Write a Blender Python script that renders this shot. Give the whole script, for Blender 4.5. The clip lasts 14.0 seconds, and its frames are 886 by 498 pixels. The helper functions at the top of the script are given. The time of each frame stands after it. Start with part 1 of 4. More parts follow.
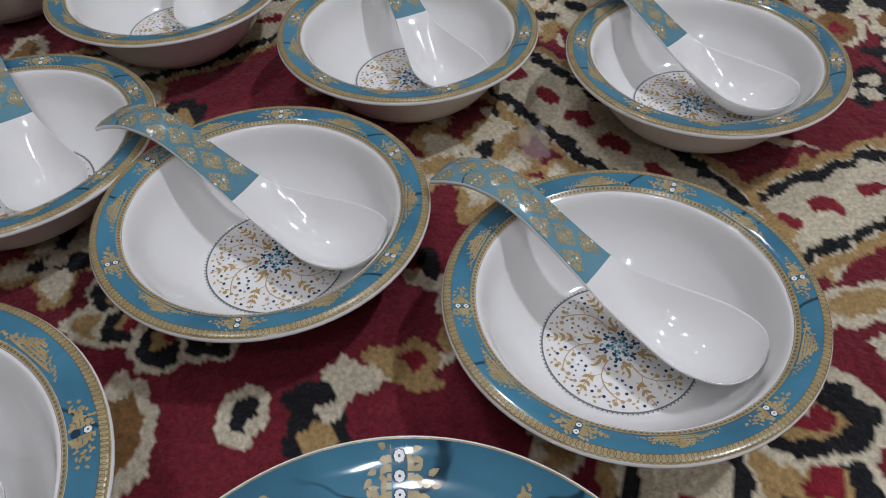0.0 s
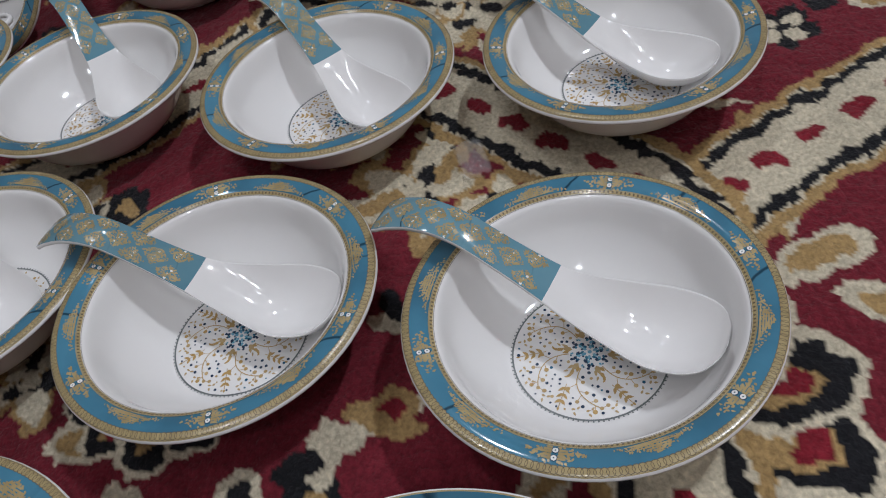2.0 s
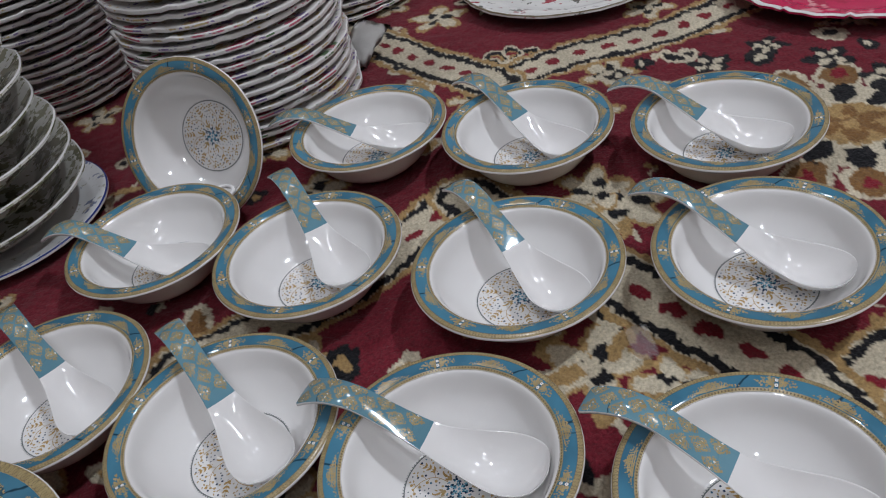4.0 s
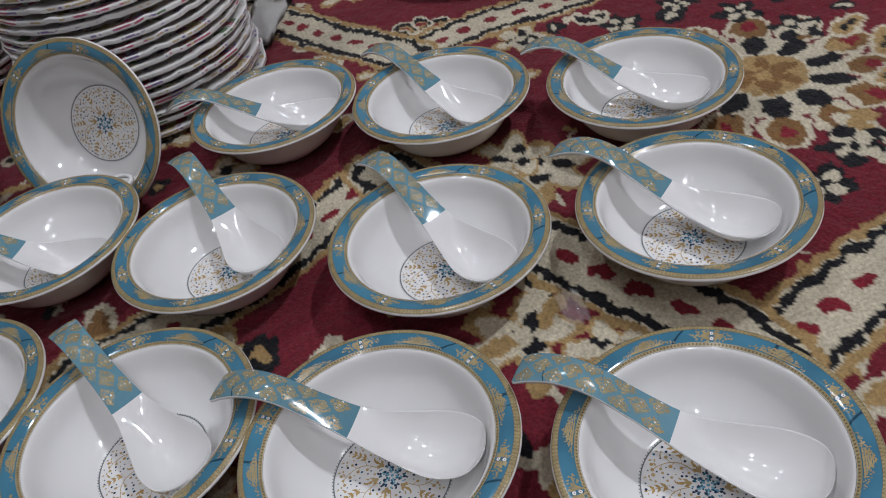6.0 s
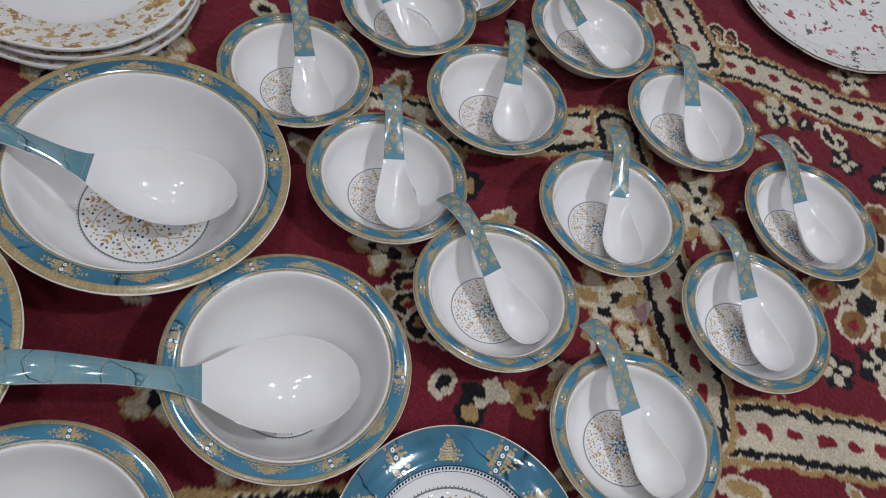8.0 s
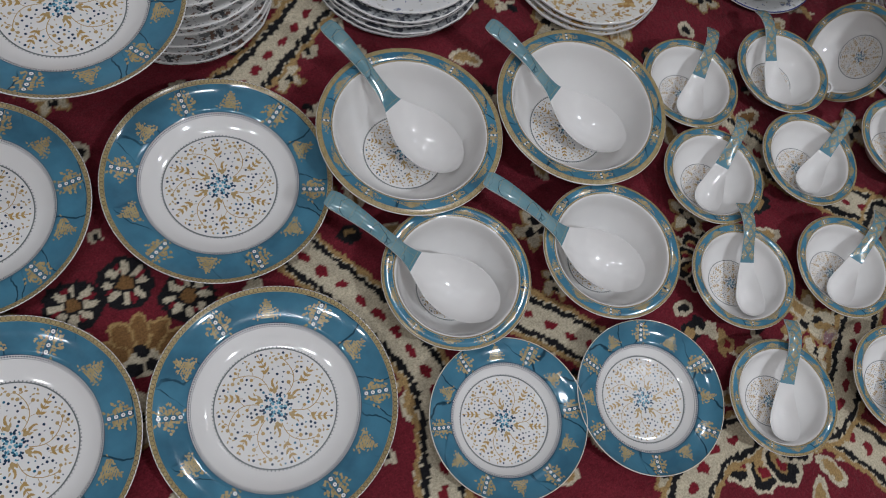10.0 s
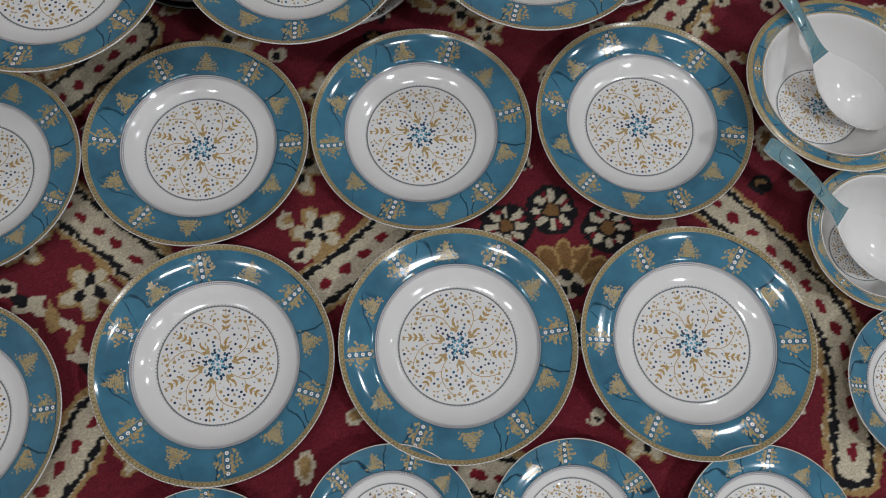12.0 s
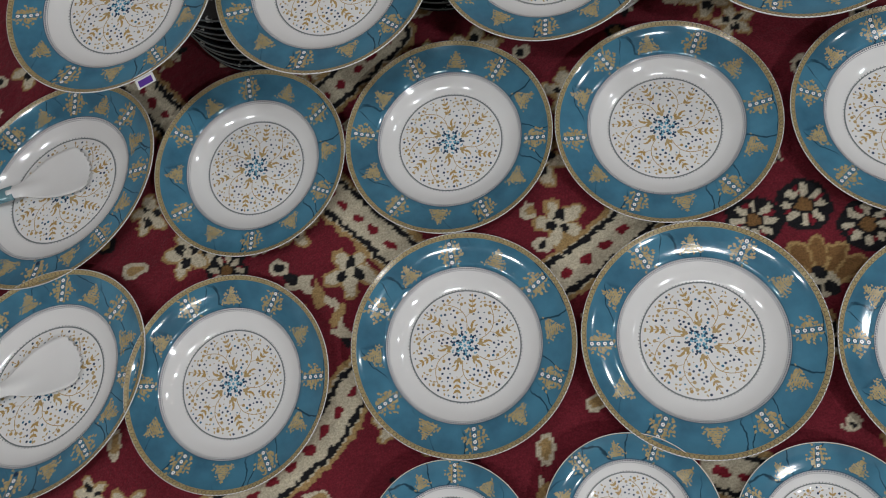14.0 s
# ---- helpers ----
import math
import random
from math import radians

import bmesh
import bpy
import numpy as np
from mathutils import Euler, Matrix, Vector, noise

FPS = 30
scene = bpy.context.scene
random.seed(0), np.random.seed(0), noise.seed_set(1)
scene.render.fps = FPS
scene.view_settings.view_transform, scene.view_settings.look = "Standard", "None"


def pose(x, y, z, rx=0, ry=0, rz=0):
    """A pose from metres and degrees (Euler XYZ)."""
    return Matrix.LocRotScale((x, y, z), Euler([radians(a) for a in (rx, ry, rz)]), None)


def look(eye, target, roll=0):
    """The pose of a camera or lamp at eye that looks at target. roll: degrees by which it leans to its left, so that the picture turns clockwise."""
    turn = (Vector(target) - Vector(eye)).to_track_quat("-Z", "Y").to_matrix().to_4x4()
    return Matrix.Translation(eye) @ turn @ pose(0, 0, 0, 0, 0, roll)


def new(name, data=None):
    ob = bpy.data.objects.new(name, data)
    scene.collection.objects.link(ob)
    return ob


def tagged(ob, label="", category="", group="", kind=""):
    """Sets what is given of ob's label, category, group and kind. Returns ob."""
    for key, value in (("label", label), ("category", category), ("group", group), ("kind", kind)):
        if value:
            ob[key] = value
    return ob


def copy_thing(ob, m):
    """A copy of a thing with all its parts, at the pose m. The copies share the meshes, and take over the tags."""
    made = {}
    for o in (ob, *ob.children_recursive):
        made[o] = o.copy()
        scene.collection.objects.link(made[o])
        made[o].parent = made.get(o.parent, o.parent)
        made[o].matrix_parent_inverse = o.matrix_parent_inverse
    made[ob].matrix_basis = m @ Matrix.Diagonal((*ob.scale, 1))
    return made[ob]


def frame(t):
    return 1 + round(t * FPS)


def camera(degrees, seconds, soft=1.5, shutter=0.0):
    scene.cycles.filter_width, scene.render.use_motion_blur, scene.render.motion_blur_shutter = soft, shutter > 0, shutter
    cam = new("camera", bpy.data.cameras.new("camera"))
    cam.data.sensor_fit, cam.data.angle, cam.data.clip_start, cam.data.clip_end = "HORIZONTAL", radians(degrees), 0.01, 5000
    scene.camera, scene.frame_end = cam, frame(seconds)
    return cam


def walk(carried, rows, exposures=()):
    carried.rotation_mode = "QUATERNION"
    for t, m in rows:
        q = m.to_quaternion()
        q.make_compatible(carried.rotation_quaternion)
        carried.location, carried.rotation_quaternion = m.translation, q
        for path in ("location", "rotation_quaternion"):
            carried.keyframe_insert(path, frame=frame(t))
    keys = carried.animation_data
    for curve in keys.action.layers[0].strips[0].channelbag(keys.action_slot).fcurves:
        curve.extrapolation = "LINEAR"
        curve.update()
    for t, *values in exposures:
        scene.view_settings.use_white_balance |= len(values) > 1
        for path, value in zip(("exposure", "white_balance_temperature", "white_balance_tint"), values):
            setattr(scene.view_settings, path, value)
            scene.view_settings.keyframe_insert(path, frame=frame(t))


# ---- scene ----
# ================= camera and its walk =================
cam = camera(58.4, 14.0, soft=1.05)
ROWS = [
    (0, (0.065, -0.01, 0.29), (1.379, 0.433, -1.151), -2.2),
    (0.5, (0.08, -0.016, 0.295), (1.446, 0.342, -1.121), -3.7),
    (1, (0.068, -0.007, 0.305), (1.407, 0.351, -1.137), -7.1),
    (1.5, (0.074, -0.033, 0.279), (1.325, 0.393, -1.222), -14.1),
    (2, (0.086, -0.031, 0.303), (1.382, 0.415, -1.154), -15.1),
    (2.5, (0.097, -0.033, 0.366), (1.513, 0.416, -0.973), -13.0),
    (3, (0.091, -0.022, 0.391), (1.564, 0.446, -0.879), -12.6),
    (3.5, (0.064, 0.002, 0.407), (1.538, 0.549, -0.83), -13.6),
    (3.7, (0.045, 0.019, 0.415), (1.496, 0.601, -0.833), -14.3),
    (5.8, (0.035, 0.035, 0.398), (1.475, 0.494, -0.912), -14.6),
    (6, (0.057, 0.028, 0.387), (1.518, 0.431, -0.918), -14.0),
    (6.5, (0.057, 0.021, 0.378), (1.497, 0.393, -0.958), -12.8),
    (7, (-0.019, 0.059, 0.398), (1.331, 0.512, -1.007), -4.7),
    (7.2, (-0.026, 0.084, 0.434), (1.26, 0.552, -1.024), 1.6),
    (9.3, (-0.277, -0.026, 0.933), (0.442, 0.481, -0.863), 38.4),
    (9.5, (-0.301, -0.027, 0.958), (0.358, 0.547, -0.841), 34.9),
    (10, (-0.383, -0.048, 0.979), (0.138, 0.557, -0.855), 29.2),
    (10.5, (-0.464, -0.055, 0.973), (-0.059, 0.558, -0.887), 24.1),
    (11, (-0.548, -0.047, 0.969), (-0.231, 0.552, -0.913), 20.8),
    (11.5, (-0.633, -0.041, 0.97), (-0.409, 0.535, -0.932), 16.0),
    (12, (-0.7, -0.045, 0.969), (-0.607, 0.54, -0.941), 5.3),
    (12.5, (-0.742, -0.05, 0.98), (-0.791, 0.549, -0.927), -7.4),
    (13, (-0.779, -0.046, 0.988), (-0.953, 0.543, -0.916), -18.7),
    (13.5, (-0.796, -0.054, 1.003), (-1.11, 0.538, -0.881), -29.2),
    (14, (-0.769, -0.056, 1.001), (-1.141, 0.524, -0.877), -32.9),
]
walk(cam, [(t, look(eye, target, roll)) for t, eye, target, roll in ROWS],
     exposures=[(0, 0.0, 6380, 10), (7.2, 0.03, 6350, 10), (9.5, -0.07, 6450, 9), (10.5, -0.20, 6550, 8), (12, -0.09, 6650, 7), (14, -0.02, 6700, 6)])

# ================= world and lights =================
world = bpy.data.worlds.new("room_air")
world.use_nodes = True
world.node_tree.nodes["Background"].inputs[0].default_value = (0.9, 0.93, 1.0, 1)
world.node_tree.nodes["Background"].inputs[1].default_value = 0.05
scene.world = world
scene.view_settings.exposure = 0.0


LAMPS = [  # place of the ceiling fitting, length, width, turn, watts
    ((0.70, -1.15, 2.52), 0.20, 0.09, 0, 26),
    ((0.50, 0.98, 2.52), 0.10, 0.08, 0, 5.5),
    ((-0.35, 0.10, 2.52), 0.26, 0.035, 0, 5),
    ((-1.10, -0.45, 2.52), 0.32, 0.035, 0, 8),
    ((-1.90, -0.35, 2.52), 0.26, 0.05, 0, 7),
    ((1.45, 0.45, 2.52), 0.10, 0.08, 0, 6.5),
]
for at, length, width, turn, watts in LAMPS:
    d = bpy.data.lights.new("lamp_light", "AREA")
    d.shape, d.size, d.size_y, d.energy, d.color = "RECTANGLE", length, width, watts, (0.93, 0.985, 1.07)
    new("lamp_light", d).matrix_world = pose(at[0], at[1], at[2] - 0.055, 0, 0, turn)


# ================= materials =================
def material(name, colour, rough=0.5, second=None, scale=20.0, detail=4.0, bump=0.0, bump_scale=300.0, metal=0.0, low=0.35, high=0.65, coat=0.0):
    m = bpy.data.materials.new(name)
    m.use_nodes = True
    t = m.node_tree
    b = t.nodes["Principled BSDF"]
    b.inputs["Roughness"].default_value, b.inputs["Metallic"].default_value = rough, metal
    b.inputs["Coat Weight"].default_value = coat
    b.inputs["Coat Roughness"].default_value = 0.06
    co = t.nodes.new("ShaderNodeTexCoord")
    n = t.nodes.new("ShaderNodeTexNoise")
    n.inputs["Scale"].default_value, n.inputs["Detail"].default_value = scale, detail
    t.links.new(co.outputs["Object"], n.inputs["Vector"])
    r = t.nodes.new("ShaderNodeValToRGB")
    r.color_ramp.elements[0].position, r.color_ramp.elements[1].position = low, high
    second = second or tuple(c * 0.93 for c in colour)
    r.color_ramp.elements[0].color, r.color_ramp.elements[1].color = (*second, 1), (*colour, 1)
    t.links.new(n.outputs["Fac"], r.inputs["Fac"])
    t.links.new(r.outputs["Color"], b.inputs["Base Color"])
    if bump:
        n2 = t.nodes.new("ShaderNodeTexNoise")
        n2.inputs["Scale"].default_value, n2.inputs["Detail"].default_value = bump_scale, 3
        t.links.new(co.outputs["Object"], n2.inputs["Vector"])
        bp = t.nodes.new("ShaderNodeBump")
        bp.inputs["Strength"].default_value, bp.inputs["Distance"].default_value = bump, 0.002
        t.links.new(n2.outputs["Fac"], bp.inputs["Height"])
        t.links.new(bp.outputs["Normal"], b.inputs["Normal"])
    return m


def teal_marble(name, sx=1.0, colour=(0.066, 0.215, 0.315), dim=(0.042, 0.14, 0.215)):
    """Teal glaze with cloudy tone, dark hairline veins, and a shift from piece to piece."""
    m = material(name, colour, 0.085, dim, 22, 5, 0, coat=0.3)
    t = m.node_tree
    b = t.nodes["Principled BSDF"]
    ramp = b.inputs["Base Color"].links[0].from_node
    co = next(n for n in t.nodes if n.type == "TEX_COORD")
    info = t.nodes.new("ShaderNodeObjectInfo")
    wob = t.nodes.new("ShaderNodeTexNoise")
    wob.inputs["Scale"].default_value, wob.inputs["Detail"].default_value = 14, 4
    t.links.new(co.outputs["Object"], wob.inputs["Vector"])
    mapn = t.nodes.new("ShaderNodeMapping")
    mapn.inputs["Scale"].default_value = (1.0, 0.38, 1.0)
    mapn.inputs["Rotation"].default_value = (0, 0, 0.9)
    mix = t.nodes.new("ShaderNodeMix")
    mix.data_type, mix.inputs["Factor"].default_value = "VECTOR", 0.035
    t.links.new(co.outputs["Object"], mix.inputs["A"])
    t.links.new(wob.outputs["Color"], mix.inputs["B"])
    t.links.new(mix.outputs["Result"], mapn.inputs["Vector"])
    v = t.nodes.new("ShaderNodeTexVoronoi")
    v.feature = "DISTANCE_TO_EDGE"
    v.inputs["Scale"].default_value = 19 * sx
    t.links.new(mapn.outputs["Vector"], v.inputs["Vector"])
    cut = t.nodes.new("ShaderNodeValToRGB")
    cut.color_ramp.elements[0].position, cut.color_ramp.elements[1].position = 0.006, 0.016
    cut.color_ramp.elements[0].color, cut.color_ramp.elements[1].color = (1, 1, 1, 1), (0, 0, 0, 1)
    t.links.new(v.outputs["Distance"], cut.inputs["Fac"])
    gate = t.nodes.new("ShaderNodeTexNoise")
    gate.inputs["Scale"].default_value = 16
    t.links.new(co.outputs["Object"], gate.inputs["Vector"])
    g2 = t.nodes.new("ShaderNodeMapRange")
    g2.inputs["From Min"].default_value, g2.inputs["From Max"].default_value = 0.45, 0.56
    t.links.new(gate.outputs["Fac"], g2.inputs["Value"])
    mul = t.nodes.new("ShaderNodeMath")
    mul.operation = "MULTIPLY"
    t.links.new(cut.outputs["Color"], mul.inputs[0])
    t.links.new(g2.outputs["Result"], mul.inputs[1])
    vein = t.nodes.new("ShaderNodeMix")
    vein.data_type = "RGBA"
    vein.inputs["B"].default_value = (0.014, 0.05, 0.08, 1)
    t.links.new(mul.outputs["Value"], vein.inputs["Factor"])
    t.links.new(ramp.outputs["Color"], vein.inputs["A"])
    hs = t.nodes.new("ShaderNodeHueSaturation")
    mr = t.nodes.new("ShaderNodeMapRange")
    mr.inputs["To Min"].default_value, mr.inputs["To Max"].default_value = 0.92, 1.1
    t.links.new(info.outputs["Random"], mr.inputs["Value"])
    t.links.new(mr.outputs["Result"], hs.inputs["Value"])
    t.links.new(vein.outputs["Result"], hs.inputs["Color"])
    t.links.new(hs.outputs["Color"], b.inputs["Base Color"])
    return m


def floral_print(name, ground, tints, scale, cover=0.5, dark=None):
    """White glaze strewn with printed blossom flecks in a few tints."""
    m = material(name, ground, 0.18)
    t = m.node_tree
    b = t.nodes["Principled BSDF"]
    co = next(n for n in t.nodes if n.type == "TEX_COORD")
    base = b.inputs["Base Color"].links[0].from_socket
    for i, tint in enumerate(tints):
        mp = t.nodes.new("ShaderNodeMapping")
        mp.inputs["Location"].default_value = (i * 3.7, i * 1.9, i * 0.7)
        n = t.nodes.new("ShaderNodeTexNoise")
        n.inputs["Scale"].default_value, n.inputs["Detail"].default_value = scale * (1 + 0.35 * i), 3
        n.inputs["Roughness"].default_value = 0.65
        t.links.new(co.outputs["Object"], mp.inputs["Vector"])
        t.links.new(mp.outputs["Vector"], n.inputs["Vector"])
        r = t.nodes.new("ShaderNodeMapRange")
        r.inputs["From Min"].default_value, r.inputs["From Max"].default_value = 0.5 + 0.12 * (1 - cover), 0.53 + 0.12 * (1 - cover)
        t.links.new(n.outputs["Fac"], r.inputs["Value"])
        mx = t.nodes.new("ShaderNodeMix")
        mx.data_type = "RGBA"
        mx.inputs["B"].default_value = (*tint, 1)
        t.links.new(r.outputs["Result"], mx.inputs["Factor"])
        t.links.new(base, mx.inputs["A"])
        base = mx.outputs["Result"]
    t.links.new(base, b.inputs["Base Color"])
    return m


WHITE = material("white_melamine", (0.80, 0.785, 0.77), 0.085, (0.775, 0.755, 0.74), 9, 4, 0.02, 60, coat=0.3)
TEAL = teal_marble("teal_glaze")
TEAL_HANDLE = teal_marble("teal_handle_glaze", 1.6, (0.155, 0.30, 0.36), (0.09, 0.225, 0.295))
TEAL_PALE = teal_marble("pale_teal_glaze", 2.2, (0.20, 0.33, 0.36), (0.105, 0.235, 0.285))
GOLD = material("gold_print", (0.47, 0.37, 0.185), 0.22, (0.35, 0.27, 0.13), 160, 3, coat=0.2)
OCHRE = material("ochre_print", (0.48, 0.32, 0.125), 0.2, (0.40, 0.255, 0.09), 120, 3, coat=0.2)
PALE_OCHRE = material("pale_ochre_print", (0.50, 0.37, 0.19), 0.2, (0.42, 0.29, 0.13), 150, 3, coat=0.2)
PALE_BLUE = material("pale_blue_print", (0.22, 0.47, 0.58), 0.2, (0.12, 0.33, 0.46), 260, 3, coat=0.2)
BROWN = material("brown_print", (0.17, 0.135, 0.085), 0.22, None, 90)
GREY = material("grey_print", (0.17, 0.185, 0.185), 0.2, None, 90)
BLUE = material("blue_print", (0.018, 0.10, 0.19), 0.2, (0.03, 0.17, 0.26), 200, 2, coat=0.2)
NAVY = material("navy_print", (0.02, 0.045, 0.09), 0.2, None, 90, coat=0.2)
PEARL = material("white_print", (0.82, 0.84, 0.82), 0.2, None, 90)
VIOLET = material("violet_ink", (0.10, 0.03, 0.30), 0.5)
PAPER = material("white_paper", (0.78, 0.77, 0.75), 0.85, (0.70, 0.69, 0.67), 30, 4, 0.25, 120)
WALL = material("wall_paint", (0.72, 0.70, 0.66), 0.85, (0.66, 0.64, 0.60), 2.5, 5, 0.12, 220)
CEIL = material("ceiling_paint", (0.78, 0.77, 0.75), 0.9, None, 3, 4, 0.1, 200)
FLOOR = material("floor_cement", (0.34, 0.32, 0.30), 0.7, (0.26, 0.245, 0.23), 6, 6, 0.2, 90)
LAMP_BODY = material("lamp_body", (0.75, 0.75, 0.75), 0.4)
FLORAL_PINK = floral_print("rose_floral_print", (0.76, 0.74, 0.71), [(0.52, 0.13, 0.19), (0.14, 0.22, 0.12), (0.56, 0.44, 0.24), (0.26, 0.2, 0.38)], 24, 0.3)
FLORAL_BLACK = floral_print("black_scroll_print", (0.72, 0.71, 0.69), [(0.10, 0.105, 0.11), (0.24, 0.24, 0.24), (0.20, 0.12, 0.09)], 56, 0.42)
FLORAL_SLATE = floral_print("slate_scroll_print", (0.40, 0.41, 0.42), [(0.06, 0.065, 0.08), (0.6, 0.6, 0.59), (0.08, 0.085, 0.10)], 55, 0.75)
# the olive scroll print, also the shade painted on those plates' undersides
OLIVE_AND_SHADE = floral_print("olive_print_and_shade", (0.60, 0.59, 0.53), [(0.13, 0.13, 0.07), (0.24, 0.23, 0.15)], 48, 0.7)
FLORAL_GOLD = floral_print("gold_scroll_print", (0.78, 0.76, 0.71), [(0.40, 0.23, 0.08), (0.55, 0.38, 0.16)], 60, 0.5)
FLORAL_RED = floral_print("red_sprig_print", (0.79, 0.78, 0.75), [(0.38, 0.06, 0.08), (0.13, 0.13, 0.11)], 42, 0.12)
FLORAL_BLUE = floral_print("blue_sprig_print", (0.77, 0.77, 0.77), [(0.22, 0.25, 0.36), (0.45, 0.43, 0.36)], 60, 0.06)
MAGENTA = floral_print("magenta_glaze", (0.55, 0.012, 0.085), [(0.70, 0.30, 0.33), (0.42, 0.01, 0.06)], 16, 0.35)
BLACK_GLAZE = floral_print("black_glaze", (0.018, 0.019, 0.022), [(0.55, 0.55, 0.53)], 55, 0.08)
NAVY_EDGE = material("navy_edge", (0.03, 0.05, 0.22), 0.2)

GLOW = bpy.data.materials.new("lit_diffuser")
GLOW.use_nodes = True
GLOW.node_tree.nodes["Principled BSDF"].inputs["Emission Color"].default_value = (1, 0.97, 0.94, 1)
GLOW.node_tree.nodes["Principled BSDF"].inputs["Emission Strength"].default_value = 12.0

CLEAR = bpy.data.materials.new("clear_film")
CLEAR.use_nodes = True
CLEAR.node_tree.nodes["Principled BSDF"].inputs["Base Color"].default_value = (0.8, 0.8, 0.8, 1)
CLEAR.node_tree.nodes["Principled BSDF"].inputs["Alpha"].default_value = 0.14
CLEAR.node_tree.nodes["Principled BSDF"].inputs["Roughness"].default_value = 0.05

CARPET = bpy.data.materials.new("wool_carpet")
CARPET.use_nodes = True
_t = CARPET.node_tree
_b = _t.nodes["Principled BSDF"]
_b.inputs["Roughness"].default_value = 0.95
_b.inputs["Specular IOR Level"].default_value = 0.12
_b.inputs["Sheen Weight"].default_value = 0.12
_a = _t.nodes.new("ShaderNodeVertexColor")
_a.layer_name = "dye"
_n = _t.nodes.new("ShaderNodeTexNoise")
_n.inputs["Scale"].default_value, _n.inputs["Detail"].default_value = 420, 4
_co = _t.nodes.new("ShaderNodeTexCoord")
_t.links.new(_co.outputs["Object"], _n.inputs["Vector"])
_mr = _t.nodes.new("ShaderNodeMapRange")
_mr.inputs["From Min"].default_value, _mr.inputs["From Max"].default_value = 0.3, 0.7
_mr.inputs["To Min"].default_value, _mr.inputs["To Max"].default_value = 0.72, 1.16
_t.links.new(_n.outputs["Fac"], _mr.inputs["Value"])
_mx = _t.nodes.new("ShaderNodeMix")
_mx.data_type, _mx.blend_type, _mx.inputs["Factor"].default_value = "RGBA", "MULTIPLY", 1.0
_t.links.new(_a.outputs["Color"], _mx.inputs["A"])
_t.links.new(_mr.outputs["Result"], _mx.inputs["B"])
_t.links.new(_mx.outputs["Result"], _b.inputs["Base Color"])
_bp = _t.nodes.new("ShaderNodeBump")
_bp.inputs["Strength"].default_value, _bp.inputs["Distance"].default_value = 0.7, 0.002
_t.links.new(_n.outputs["Fac"], _bp.inputs["Height"])
_t.links.new(_bp.outputs["Normal"], _b.inputs["Normal"])


# ================= mesh helpers =================
def part(name, bm, mats, parent=None, label=""):
    me = bpy.data.meshes.new(name)
    bm.to_mesh(me)
    bm.free()
    for m in mats if isinstance(mats, (list, tuple)) else [mats]:
        me.materials.append(m)
    ob = new(name, me)
    ob.parent = parent
    if label:
        tagged(ob, label)
    return ob


def thing(name, label, category, group="", m=None):
    ob = new(name)
    ob.empty_display_size = 0.03
    tagged(ob, label, category, group)
    if m is not None:
        ob.matrix_basis = m
    return ob


def box(bm, x0, y0, z0, x1, y1, z1, mat=0):
    v = [bm.verts.new((x, y, z)) for x in (x0, x1) for y in (y0, y1) for z in (z0, z1)]
    for q in ((0, 1, 3, 2), (4, 6, 7, 5), (0, 4, 5, 1), (2, 3, 7, 6), (0, 2, 6, 4), (1, 5, 7, 3)):
        bm.faces.new([v[i] for i in q]).material_index = mat


def glide(points, k=4):
    """Points along a smooth curve through the given points."""
    p = [np.array(q, float) for q in points]
    out = []
    for i in range(len(p) - 1):
        a, b, c, d = p[max(i - 1, 0)], p[i], p[i + 1], p[min(i + 2, len(p) - 1)]
        for s in range(k):
            u = s / k
            out.append(0.5 * (2 * b + (c - a) * u + (2 * a - 5 * b + 4 * c - d) * u * u + (3 * b - a - 3 * c + d) * u ** 3))
    out.append(p[-1])
    return out


def revolve(top, under, zones, n=96, k=4, wave=None, oval=1.0, side=0):
    """A turned dish. top: (r, z) from the middle to the lip; under: from the lip back to the middle. zones: (outer r, slot) on top; wave(angle, r): lip's ripple (dr, dz)."""
    bm = bmesh.new()
    prof = [(max(q[0], 0), q[1]) for q in glide(top, k)]
    ntop = len(prof)
    prof += [(max(q[0], 0), q[1]) for q in glide(under, 2)][1:]
    rings = []
    for r, z in prof:
        if r < 1e-6:
            rings.append([bm.verts.new((0, 0, z))])
            continue
        ring = []
        for j in range(n):
            a = 2 * math.pi * j / n
            dr, dz = wave(a, r) if wave else (0, 0)
            ring.append(bm.verts.new(((r + dr) * math.cos(a) * oval, (r + dr) * math.sin(a), z + dz)))
        rings.append(ring)
    for i in range(len(rings) - 1):
        a, b = rings[i], rings[i + 1]
        slot = 0
        if i < ntop - 1:
            mid = (prof[i][0] + prof[i + 1][0]) / 2
            slot = next((s for lim, s in zones if mid <= lim), zones[-1][1])
        elif i < ntop + 1:
            slot = side
        for j in range(n):
            q = (j + 1) % n
            if len(a) == 1 and len(b) == 1:
                continue
            f = [a[0], b[j], b[q]] if len(a) == 1 else [a[j], b[0], a[q]] if len(b) == 1 else [a[j], b[j], b[q], a[q]]
            face = bm.faces.new(f)
            face.material_index, face.smooth = slot, True
    bmesh.ops.recalc_face_normals(bm, faces=bm.faces)
    return bm


